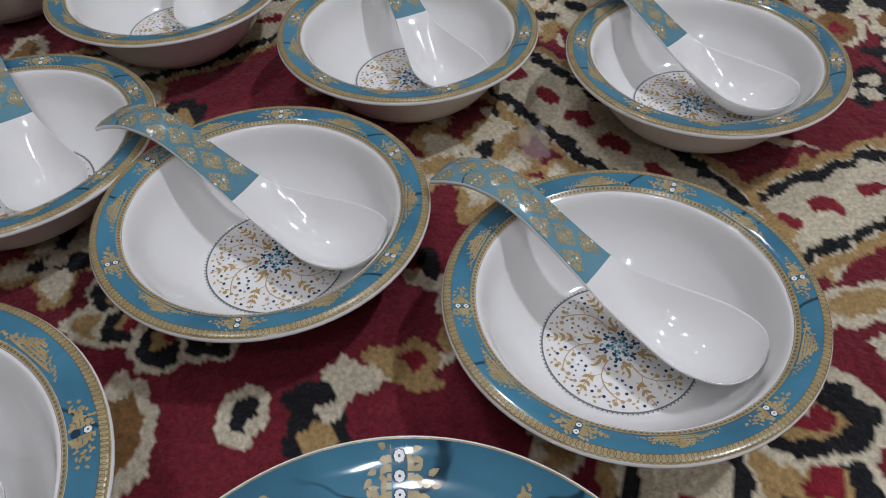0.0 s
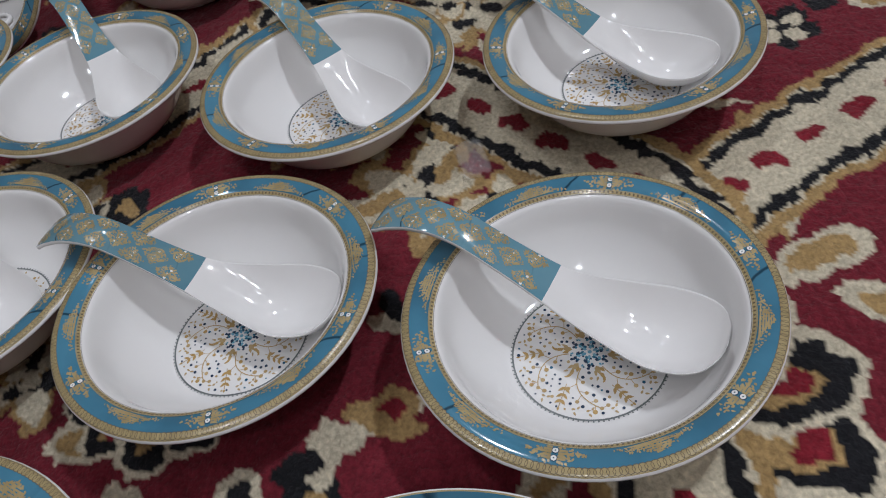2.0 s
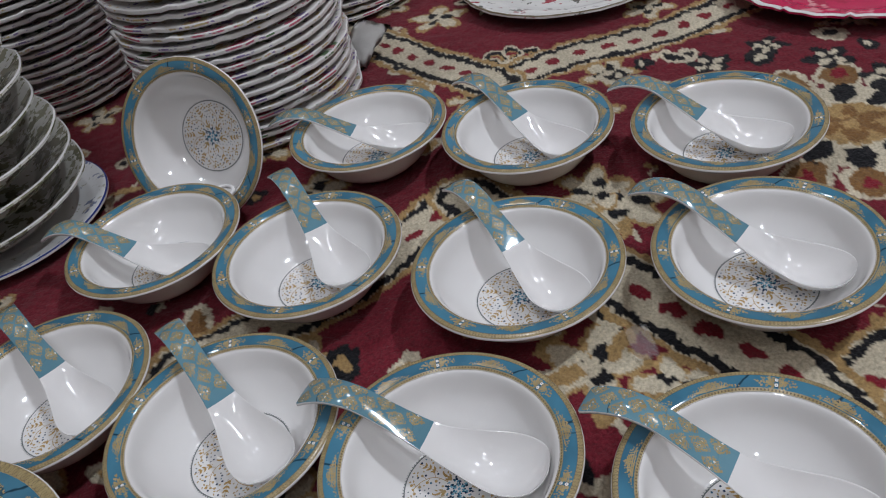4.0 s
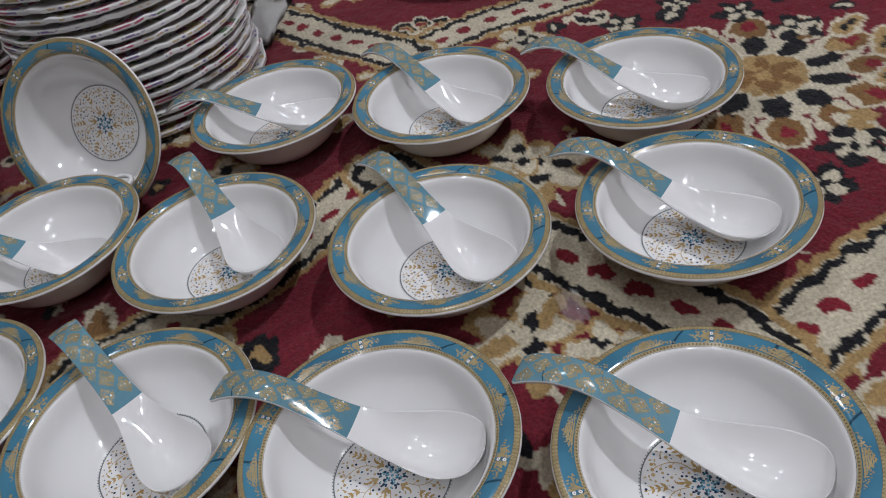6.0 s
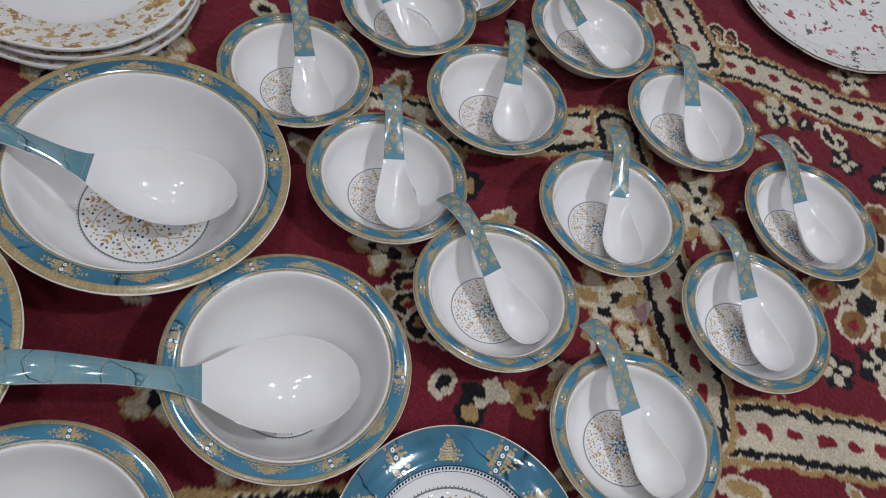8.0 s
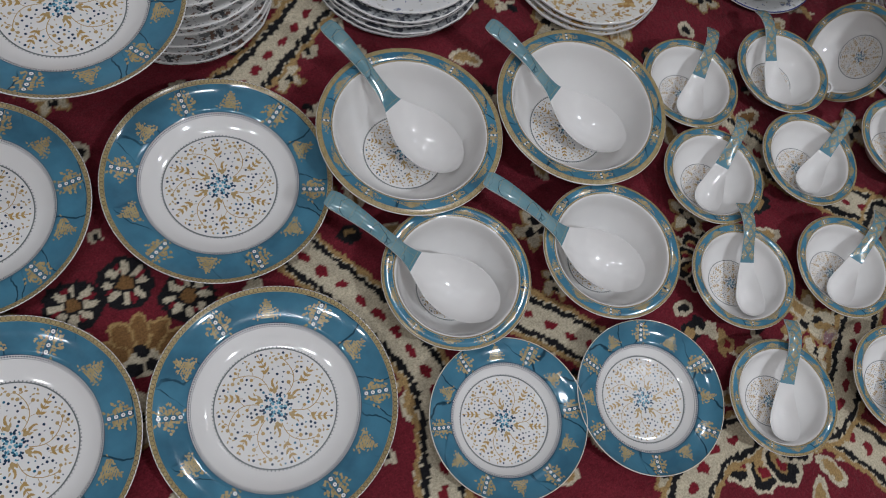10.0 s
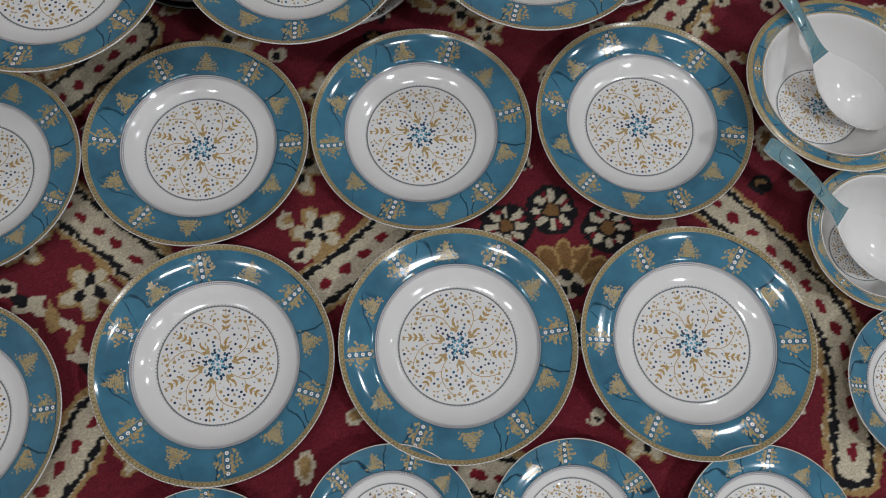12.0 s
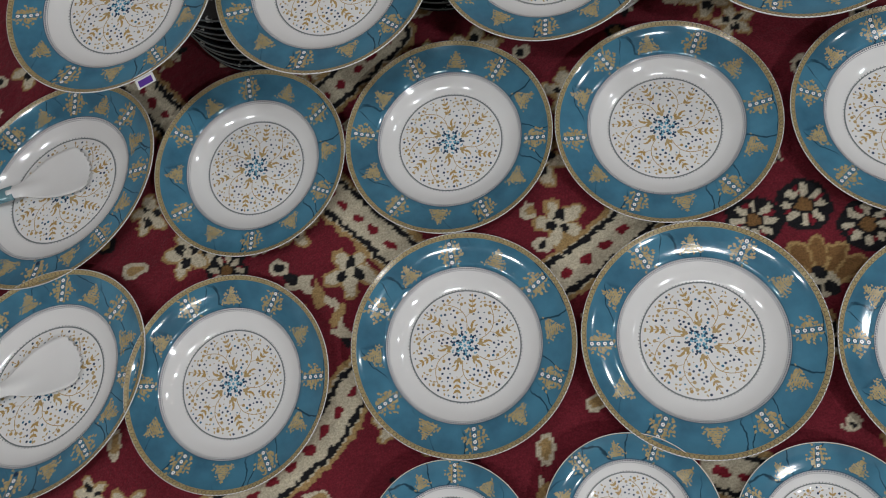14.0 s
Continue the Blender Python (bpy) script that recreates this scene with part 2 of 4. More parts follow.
class Print:
    """Printed decoration: thin flat shapes laid on a dish's upper face, 0.15 mm proud."""

    def __init__(self, top, oval=1.0, k=4):
        g = glide(top, k)
        self.r, self.z = [q[0] for q in g], [q[1] for q in g]
        self.bm, self.oval, self.lift, self.count = bmesh.new(), oval, 0.00012, 0

    def at(self, x, y, up=0.0):
        return self.bm.verts.new((x * self.oval, y, float(np.interp(math.hypot(x, y), self.r, self.z)) + self.lift + up))

    def poly(self, pts, slot, up=0.0):
        self.count += 1
        up += 0.000003 * (self.count % 61)
        f = self.bm.faces.new([self.at(x, y, up) for x, y in pts])
        f.material_index = slot
        f.normal_update()
        if f.normal.z < 0:
            f.normal_flip()

    def dot(self, x, y, r, slot, n=7, up=0.0):
        self.poly([(x + r * math.cos(2 * math.pi * i / n), y + r * math.sin(2 * math.pi * i / n)) for i in range(n)], slot, up)

    def leaf(self, x, y, ang, length, width, slot):
        c, s = math.cos(ang), math.sin(ang)
        sh = ((0, 0), (0.25, 0.5), (0.6, 0.42), (1, 0), (0.6, -0.42), (0.25, -0.5))
        self.poly([(x + c * u * length - s * v * width, y + s * u * length + c * v * width) for u, v in sh], slot)

    def stroke(self, pts, w, slot):
        for (x0, y0), (x1, y1) in zip(pts, pts[1:]):
            d = math.hypot(x1 - x0, y1 - y0) or 1e-9
            nx, ny = -(y1 - y0) / d * w / 2, (x1 - x0) / d * w / 2
            self.poly([(x0 + nx, y0 + ny), (x0 - nx, y0 - ny), (x1 - nx, y1 - ny), (x1 + nx, y1 + ny)], slot)

    def ring(self, r0, r1, slot, n=120, up=0.0):
        for i in range(n):
            a, b = 2 * math.pi * i / n, 2 * math.pi * (i + 1) / n
            self.poly([(r0 * math.cos(a), r0 * math.sin(a)), (r1 * math.cos(a), r1 * math.sin(a)), (r1 * math.cos(b), r1 * math.sin(b)), (r0 * math.cos(b), r0 * math.sin(b))], slot, up)

    def chain(self, rc, rad, count, width, slot, n=8):
        for i in range(count):
            a = 2 * math.pi * i / count
            cx, cy = rc * math.cos(a), rc * math.sin(a)
            for j in range(n):
                u, v = 2 * math.pi * j / n, 2 * math.pi * (j + 1) / n
                self.poly([(cx + q * math.cos(w), cy + q * math.sin(w)) for q, w in ((rad - width, u), (rad, u), (rad, v), (rad - width, v))], slot)


def centre_motif(pr, R, rng):
    """Blue rosette, curling leaves, berried branches, leaf sprays, scattered dots, ring. Slots: 0 ochre, 1 blue, 2 navy, 3 grey, 4 pale blue, 5 pale ochre."""
    pol = lambda r, a: (R * r * math.cos(a), R * r * math.sin(a))
    deg = math.radians
    taken = []

    def keep(x, y, gap):
        if all((x - p) ** 2 + (y - q) ** 2 > gap ** 2 for p, q in taken):
            taken.append((x, y))
            return True
        return False

    pr.ring(R * 0.985, R * 1.008, 3)
    for i in range(104):
        pr.dot(*pol(1.018, 2 * math.pi * i / 104), R * 0.012, 3, 5)
    # the rosette: pale petals in the middle, navy commas round them
    pr.dot(0, 0, R * 0.028, 4, 8)
    for i in range(6):
        a = deg(60 * i)
        for r, w, turn, ln, wd, slot in ((0.045, 0, 0.2, 0.085, 0.042, 4), (0.075, 30, 0.9, 0.085, 0.036, 1), (0.125, 8, -0.5, 0.070, 0.040, 4), (0.135, 36, 1.2, 0.085, 0.046, 2),
                                         (0.180, 2, 0.5, 0.075, 0.046, 2), (0.175, 24, -1.0, 0.060, 0.034, 1), (0.205, 44, 0.2, 0.050, 0.030, 4)):
            pr.leaf(*pol(r, a + deg(w)), a + deg(w) + turn, R * ln, R * wd, slot)
        for r, w, size, slot in ((0.105, 18, 0.016, 2), (0.215, 20, 0.020, 2), (0.255, 5, 0.021, 2), (0.165, 50, 0.014, 1), (0.245, -9, 0.014, 1)):
            pr.dot(*pol(r, a + deg(w)), R * size, slot, 7, 0.00005)
    for i in range(6):
        a = deg(60 * i + 30)
        # curling leaf: fat lobes at the root, a hooked thin tip
        for r, w, turn, ln, wd, slot in ((0.225, 0, 0.0, 0.14, 0.072, 5), (0.265, 7, 0.45, 0.09, 0.048, 0), (0.285, -6, -0.30, 0.10, 0.042, 5), (0.335, 2, 0.2, 0.12, 0.050, 0),
                                         (0.400, 5, -0.25, 0.10, 0.038, 0), (0.455, 4, -0.9, 0.065, 0.024, 0), (0.385, -5, -0.6, 0.075, 0.028, 5)):
            x, y = pol(r, a + deg(w))
            pr.leaf(x, y, a + turn, R * ln, R * wd, slot)
            taken.append((x, y))
            taken.append(pol(r + 0.07, a + deg(w)))
        # berried branch
        pts = [pol(0.27 + 0.57 * u, a + deg(15 + 34 * u - 9 * math.sin(math.pi * u))) for u in (k / 12 for k in range(13))]
        pr.stroke(pts, R * 0.0125, 0)
        taken.extend(pts)
        for k, side, ln in ((3, 1, 0.10), (5, -1, 0.13), (7, 1, 0.10), (8, -1, 0.11), (10, 1, 0.08), (11, -1, 0.09), (12, 1, 0.0), (12, 1, 0.09)):
            x0, y0 = pts[k]
            ang = math.atan2(pts[k][1] - pts[k - 1][1], pts[k][0] - pts[k - 1][0]) + side * 1.0
            x1, y1 = x0 + R * ln * math.cos(ang), y0 + R * ln * math.sin(ang)
            if math.hypot(x1, y1) < R * 0.93:
                if ln:
                    pr.stroke([(x0, y0), (x1, y1)], R * 0.008, 0)
                pr.dot(x1, y1, R * rng.uniform(0.026, 0.034), 0 if k % 2 else 5, 8)
                taken.append((x1, y1))
        # leaf spray, leaning a little
        c = a + deg(11)
        foot, tip = pol(0.56, c - 0.05), pol(0.90, c + 0.05)
        pr.stroke([foot, tip], R * 0.010, 0)
        lean = math.atan2(tip[1] - foot[1], tip[0] - foot[0])
        for u in (0.15, 0.42, 0.68):
            x, y = foot[0] + (tip[0] - foot[0]) * u, foot[1] + (tip[1] - foot[1]) * u
            for side in (-1, 1):
                pr.leaf(x, y, lean + side * 0.80, R * (0.112 - 0.02 * u), R * 0.043, 0)
                taken.append((x + R * 0.07 * math.cos(lean + side * 0.8), y + R * 0.07 * math.sin(lean + side * 0.8)))
        pr.leaf(tip[0], tip[1], lean, R * 0.055, R * 0.034, 0)
        # pale scrolls along the edge
        for w in (-4, 24, 36):
            for r, d, turn in ((0.875, 0, 1.9), (0.905, 2.5, 0.7), (0.860, 4.5, 2.6)):
                x, y = pol(r, a + deg(w + d))
                pr.leaf(x, y, a + deg(w) + turn, R * 0.060, R * 0.030, 5)
                taken.append((x, y))
    for k in range(1800):
        r, t = math.sqrt(rng.uniform(0.09, 0.86)), rng.uniform(0, 6.283)
        x, y = pol(r, t)
        if keep(x, y, R * 0.066):
            pr.dot(x, y, R * rng.choice((0.013, 0.016, 0.022, 0.024)), rng.choice((2, 2, 2, 2, 5, 1)), 7, 0.00005)


def filigree(pr, r0, r1, ang, half, rng, slot, rows_n=8):
    """A lacy gold pyramid on the rim, its tip outwards."""
    d = (r1 - r0) / rows_n
    for q in range(rows_n):
        r = r0 + d * (q + 0.5)
        w = half * (1 - (q + 0.3) / rows_n)
        k = max(1, round(2 * w * r / (d * 1.05)))
        e0, e1 = w * rng.uniform(0.40, 0.75), w * rng.uniform(0.40, 0.75)
        pr.poly([(e * math.cos(b), e * math.sin(b)) for e, b in ((r - d * 0.36, ang - e0), (r + d * 0.34, ang - e1 * 0.9), (r + d * 0.34, ang + e0 * 0.9), (r - d * 0.36, ang + e1))], slot)
        for c in range(k):
            if rng.random() < 0.04:
                continue
            a = ang + w * (2 * (c + 0.5) / k - 1) + rng.uniform(-0.15, 0.15) * d / r
            rr = r + rng.uniform(-0.2, 0.2) * d
            pr.leaf(rr * math.cos(a), rr * math.sin(a), rng.uniform(0, 6.28), d * rng.uniform(1.1, 1.7), d * rng.uniform(0.6, 1.0), slot)


def half_filigree(pr, r0, r1, ang, half, side, rng, slot, rows_n=9):
    """The lace beside a string of dots: broad at mid-rim, fading sideways."""
    d = (r1 - r0) / rows_n
    for q in range(rows_n):
        r = r0 + d * (q + 0.5)
        w = half * (1 - abs(2 * (q + 0.5) / rows_n - 1)) + 0.02
        k = max(1, round(w * r / (d * 1.05)))
        e0, e1 = ang + side * 1.0 * d / r, ang + side * (0.6 * d / r + w * rng.uniform(0.3, 0.65))
        ring4 = [(e * math.cos(b), e * math.sin(b)) for e, b in ((r - d * 0.42, min(e0, e1)), (r - d * 0.42, max(e0, e1)), (r + d * 0.40, max(e0, e1)), (r + d * 0.40, min(e0, e1)))]
        pr.poly(ring4, slot)
        for c in range(k):
            if rng.random() < 0.05:
                continue
            a = ang + side * (1.15 * d / r + w * (c + 0.5) / k)
            rr = r + rng.uniform(-0.2, 0.2) * d
            pr.leaf(rr * math.cos(a), rr * math.sin(a), rng.uniform(0, 6.28), d * rng.uniform(1.05, 1.6), d * rng.uniform(0.6, 0.95), slot)


def rim_motif(pr, r0, r1, rng, dots, spokes, half, chain=None, bead=None, grow=1.0):
    """Slots: 0 gold, 1 white, 2 brown, 3 navy."""
    for i in range(spokes):
        a = 2 * math.pi * i / spokes
        for j in range(dots):
            r = r0 + (r1 - r0) * (j + 0.6) / (dots + 0.2)
            s = (r1 - r0) * (0.31 / dots)
            pr.dot(r * math.cos(a), r * math.sin(a), s * 1.3, 3, 8)
            pr.dot(r * math.cos(a), r * math.sin(a), s, 1, 8, 0.00006)
            pr.dot(r * math.cos(a), r * math.sin(a), s * 0.28, 3, 6, 0.00012)
        for side in (-1, 1):
            half_filigree(pr, r0, r1, a, half * 0.62, side, rng, 0, 6 if grow > 1 else 9)
        filigree(pr, r0 + (r1 - r0) * 0.12, r0 + (r1 - r0) * 0.82, a + math.pi / spokes, half, rng, 0, 6 if grow > 1 else 9)
    if chain:
        rc, rad, count, width = chain
        pr.chain(rc, rad, count, width, 2)
    if bead:
        rb, rad, count = bead
        pr.ring(rb - rad * 2.1, rb - rad * 1.75, 3 if grow == 1 else 2)
        pr.ring(rb + rad * 1.5, rb + rad * 2.1, 3 if grow == 1 else 0)
        if grow > 1:
            pr.ring(rb - rad * 1.35, rb + rad * 1.35, 0)
        for i in range(count):
            a = 2 * math.pi * i / count
            pr.dot(rb * math.cos(a), rb * math.sin(a), rad, 3 if grow == 1 else 2, 6, 0.0002)


# ================= the room =================
def slab(name, x0, y0, z0, x1, y1, z1, mat, label, category):
    bm = bmesh.new()
    box(bm, x0, y0, z0, x1, y1, z1)
    ob = part(name, bm, mat)
    return tagged(ob, label, category, "", "structure")


slab("floor", -3.2, -2.4, -0.12, 3.2, 2.8, -0.012, FLOOR, "grey cement floor beneath the patterned carpet", "floor")
slab("wall_north", -3.3, 2.8, -0.12, 3.3, 2.9, 2.6, WALL, "plain cream painted wall of the room", "wall")
slab("wall_south", -3.3, -2.5, -0.12, 3.3, -2.4, 2.6, WALL, "plain cream painted wall of the room", "wall")
slab("wall_east", 3.2, -2.4, -0.12, 3.3, 2.8, 2.6, WALL, "plain cream painted wall of the room", "wall")
slab("wall_west", -3.3, -2.4, -0.12, -3.2, 2.8, 2.6, WALL, "plain cream painted wall of the room", "wall")
slab("ceiling", -3.3, -2.5, 2.6, 3.3, 2.9, 2.7, CEIL, "plain white painted ceiling over the room", "ceiling")

for at, length, width, turn, watts in LAMPS:
    lamp = thing("ceiling_light", "white ceiling batten lamp with a lit diffuser", "ceiling lamp", "ceiling lamps", pose(at[0], at[1], at[2], 0, 0, turn))
    bm = bmesh.new()
    box(bm, -length / 2 - 0.02, -width / 2 - 0.015, 0.0, length / 2 + 0.02, width / 2 + 0.015, 0.08)
    bmesh.ops.bevel(bm, geom=list(bm.edges), offset=0.006, segments=2, affect="EDGES")
    part("housing", bm, LAMP_BODY, lamp)
    bm = bmesh.new()
    box(bm, -length / 2, -width / 2, -0.04, length / 2, width / 2, -0.001)
    bmesh.ops.bevel(bm, geom=list(bm.edges), offset=0.012, segments=3, affect="EDGES")
    part("diffuser", bm, GLOW, lamp, "lit white diffuser")


# ================= the carpet =================
def value_noise(x, y, cell, seed):
    """Smooth noise from 0 to 1 on arrays, with that cell size in metres."""
    rng = np.random.RandomState(seed)
    grid = rng.rand(256, 256)
    u, v = x / cell, y / cell
    i, j = np.floor(u).astype(int), np.floor(v).astype(int)
    fu, fv = u - i, v - j
    fu, fv = fu * fu * (3 - 2 * fu), fv * fv * (3 - 2 * fv)
    g = lambda a, b: grid[a % 256, b % 256]
    return (g(i, j) * (1 - fu) + g(i + 1, j) * fu) * (1 - fv) + (g(i, j + 1) * (1 - fu) + g(i + 1, j + 1) * fu) * fv


CRIMSON, CREAM, SOOT, TAN, UMBER, ROSE = (0.150, 0.0155, 0.025), (0.55, 0.485, 0.36), (0.012, 0.012, 0.014), (0.36, 0.235, 0.10), (0.20, 0.105, 0.04), (0.195, 0.015, 0.025)


class Dye:
    """The carpet's pattern, laid knot by knot on the grid of its pile."""

    def __init__(self, gx, gy):
        n = lambda c, s: value_noise(gx + 5, gy + 5, c, s) - 0.5
        self.x = gx + 0.006 * n(0.012, 1) + 0.0042 * n(0.005, 2)
        self.y = gy + 0.006 * n(0.012, 3) + 0.0042 * n(0.005, 4)
        self.c = np.empty(gx.shape + (3,))
        self.c[...] = CRIMSON

    def window(self, x0, x1, y0, y1):
        i, j = np.searchsorted(ax, (x0, x1)), np.searchsorted(ay, (y0, y1))
        return slice(i[0], i[1]), slice(j[0], j[1])

    def oval(self, cx, cy, a, b, ang, colour):
        m = max(a, b) + 0.012
        w = self.window(cx - m, cx + m, cy - m, cy + m)
        c, s = math.cos(ang), math.sin(ang)
        dx, dy = self.x[w] - cx, self.y[w] - cy
        self.c[w][((dx * c + dy * s) / a) ** 2 + ((dy * c - dx * s) / b) ** 2 < 1] = colour

    def petals(self, cx, cy, count, r, length, width, colour, turn=0.0):
        for i in range(count):
            a = turn + 2 * math.pi * i / count
            self.oval(cx + r * math.cos(a), cy + r * math.sin(a), length, width, a, colour)

    def band(self, points, half=0.0172):
        """Cream stripe with crimson lozenges, sooty toothed edges and tan outer lines."""
        pts = [np.array(p) for p in glide(points, 4)]
        w = self.window(min(p[0] for p in pts) - 0.06, max(p[0] for p in pts) + 0.06, min(p[1] for p in pts) - 0.06, max(p[1] for p in pts) + 0.06)
        gx, gy, dyed = self.x[w], self.y[w], self.c[w]
        best = np.full(gx.shape, 9.0)
        along = np.zeros(gx.shape)
        run = 0.0
        for p, q in zip(pts, pts[1:]):
            d = q - p
            size = float(np.hypot(*d))
            u = np.clip(((gx - p[0]) * d[0] + (gy - p[1]) * d[1]) / size ** 2, 0, 1)
            e = np.hypot(gx - p[0] - u * d[0], gy - p[1] - u * d[1])
            near = e < best
            best[near], along[near] = e[near], (run + u * size)[near]
            run += size
        tooth = 0.003 * (np.mod(along, 0.014) / 0.014)
        dyed[best < half + 0.0175] = TAN
        dyed[best < half + 0.011] = CREAM
        dyed[best < half + 0.008 + tooth] = SOOT
        dyed[best < half + tooth] = CREAM
        step = np.mod(along, 0.031) - 0.0155
        dyed[(step / 0.0092) ** 2 + (best / 0.0062) ** 2 < 1] = ROSE

    # small woven figures
    def rosette(self, cx, cy, s=1.0, turn=0.0):
        self.oval(cx, cy, 0.034 * s, 0.034 * s, 0, SOOT)
        self.petals(cx, cy, 8, 0.020 * s, 0.0085 * s, 0.0048 * s, CREAM, turn)
        self.petals(cx, cy, 4, 0.021 * s, 0.006 * s, 0.003 * s, ROSE, turn + 0.39)
        self.oval(cx, cy, 0.009 * s, 0.009 * s, 0, UMBER)

    def blossom(self, cx, cy, s=1.0, turn=0.0):
        self.petals(cx, cy, 5, 0.020 * s, 0.017 * s, 0.011 * s, TAN, turn)
        self.petals(cx, cy, 5, 0.018 * s, 0.014 * s, 0.008 * s, CREAM, turn)
        self.petals(cx, cy, 3, 0.010 * s, 0.009 * s, 0.006 * s, SOOT, turn + 0.6)
        self.oval(cx, cy, 0.006 * s, 0.006 * s, 0, CREAM)

    def eye(self, cx, cy, s=1.0, turn=0.0, outer=CREAM, inner=SOOT):
        self.oval(cx, cy, 0.019 * s, 0.015 * s, turn, outer)
        self.oval(cx, cy, 0.009 * s, 0.007 * s, turn, inner)

    def leaf(self, cx, cy, s=1.0, turn=0.0):
        self.oval(cx, cy, 0.030 * s, 0.015 * s, turn, CREAM)
        self.oval(cx, cy, 0.020 * s, 0.009 * s, turn, UMBER if s > 0.9 else TAN)

    def sprig(self, cx, cy, s=1.0, turn=0.0):
        c, t = math.cos(turn), math.sin(turn)
        self.oval(cx, cy, 0.036 * s, 0.0045 * s, turn, CREAM)
        self.oval(cx + 0.018 * s * c, cy + 0.018 * s * t, 0.018 * s, 0.007 * s, turn + 0.9, CREAM)
        self.oval(cx - 0.010 * s * c, cy - 0.010 * s * t, 0.018 * s, 0.007 * s, turn - 0.8, TAN)
        self.oval(cx + 0.030 * s * c, cy + 0.030 * s * t, 0.010 * s, 0.007 * s, turn, SOOT)

    def shell(self, cx, cy, s=1.0, turn=0.0):
        for i in range(5):
            a = turn + (i - 2) * 0.55
            self.oval(cx + 0.038 * s * math.cos(a), cy + 0.038 * s * math.sin(a), 0.024 * s, 0.014 * s, a, TAN)
            self.oval(cx + 0.038 * s * math.cos(a), cy + 0.038 * s * math.sin(a), 0.019 * s, 0.010 * s, a, UMBER)
        self.oval(cx, cy, 0.020 * s, 0.018 * s, 0, CREAM)
        self.petals(cx, cy, 3, 0.013 * s, 0.009 * s, 0.008 * s, SOOT, turn)

    def medallion(self, cx, cy, s=1.0, turn=0.0):
        self.petals(cx, cy, 12, 0.085 * s, 0.026 * s, 0.021 * s, CREAM, turn)
        self.petals(cx, cy, 12, 0.086 * s, 0.020 * s, 0.015 * s, UMBER, turn)
        self.petals(cx, cy, 12, 0.088 * s, 0.009 * s, 0.007 * s, ROSE, turn)
        self.oval(cx, cy, 0.064 * s, 0.064 * s, 0, CREAM)
        self.petals(cx, cy, 10, 0.052 * s, 0.016 * s, 0.010 * s, SOOT, turn)
        self.oval(cx, cy, 0.034 * s, 0.034 * s, 0, TAN)
        self.petals(cx, cy, 6, 0.018 * s, 0.012 * s, 0.007 * s, UMBER, turn)

    def palmette(self, cx, cy, s=1.0, turn=0.0):
        for i in range(5):
            a = turn + (i - 2) * 0.62
            x, y = cx + 0.052 * s * math.cos(a), cy + 0.052 * s * math.sin(a)
            self.oval(x, y, 0.034 * s, 0.026 * s, a, CREAM)
            self.oval(x, y, 0.028 * s, 0.020 * s, a, SOOT)
            self.oval(x - 0.006 * s * math.cos(a), y - 0.006 * s * math.sin(a), 0.019 * s, 0.012 * s, a, TAN)
            self.oval(x, y, 0.010 * s, 0.006 * s, a + 0.5, ROSE)
        self.oval(cx, cy, 0.026 * s, 0.022 * s, turn, CREAM)


STEP = 0.0031
FINE = 0.0018
fx = np.concatenate([np.arange(-1.78, 0.10, STEP), np.arange(0.10, 0.56, FINE), np.arange(0.56, 1.25, STEP)])
fy = np.concatenate([np.arange(-0.36, -0.20, STEP), np.arange(-0.20, 0.30, FINE), np.arange(0.30, 0.98, STEP)])
ax = np.concatenate([np.linspace(-3.15, -1.79, 24), fx, np.linspace(1.27, 3.15, 30)])
ay = np.concatenate([np.linspace(-2.3, -0.37, 34), fy, np.linspace(0.99, 2.7, 30)])
GX, GY = np.meshgrid(ax, ay, indexing="ij")
dye = Dye(GX, GY)

# scattered figures between the bands
rng = random.Random(11)
spots = []
tries = 0
while tries < 9000 and len(spots) < 700:
    tries += 1
    x, y = rng.uniform(-1.8, 1.25), rng.uniform(-0.38, 1.0)
    if all((x - a) ** 2 + (y - b) ** 2 > 0.050 ** 2 for a, b in spots):
        spots.append((x, y))
        kind, s, a = rng.random(), rng.uniform(0.75, 1.1), rng.uniform(0, 6.28)
        if kind < 0.28:
            dye.blossom(x, y, s, a)
        elif kind < 0.5:
            dye.sprig(x, y, s, a)
        elif kind < 0.68:
            dye.leaf(x, y, s * 0.85, a)
        elif kind < 0.84:
            dye.eye(x, y, s * 0.8, a)
        else:
            dye.eye(x, y, s * 0.8, a, SOOT, TAN)

# plain crimson grounds, then the figures that stand clear
for cx, cy, a, b in ((-0.50, 0.30, 0.13, 0.06), (-0.50, 0.23, 0.05, 0.07), (0.215, 0.115, 0.07, 0.06), (0.37, -0.16, 0.10, 0.045), (0.30, -0.19, 0.12, 0.09), (0.72, 0.02, 0.10, 0.06),
                     (-1.18, 0.25, 0.12, 0.05), (-0.80, 0.33, 0.05, 0.06), (0.55, -0.12, 0.09, 0.08), (0.78, -0.02, 0.1, 0.08), (0.72, -0.13, 0.16, 0.13), (0.93, 0.20, 0.08, 0.10)):
    dye.oval(cx, cy, a, b, 0.1, CRIMSON)
dye.rosette(-0.569, 0.277), dye.rosette(-0.507, 0.297), dye.rosette(-0.437, 0.267)
dye.shell(-0.498, 0.195, 1.0, 1.57)
dye.eye(0.214, 0.134, 0.85), dye.eye(0.212, 0.098, 0.95, 0.4, SOOT, TAN)
dye.leaf(0.349, -0.121, 0.9, -1.0), dye.leaf(0.285, -0.175, 1.0, 0.3), dye.leaf(0.235, -0.165, 1.0, 2.4)
dye.palmette(0.262, -0.052, 0.95, -1.2)
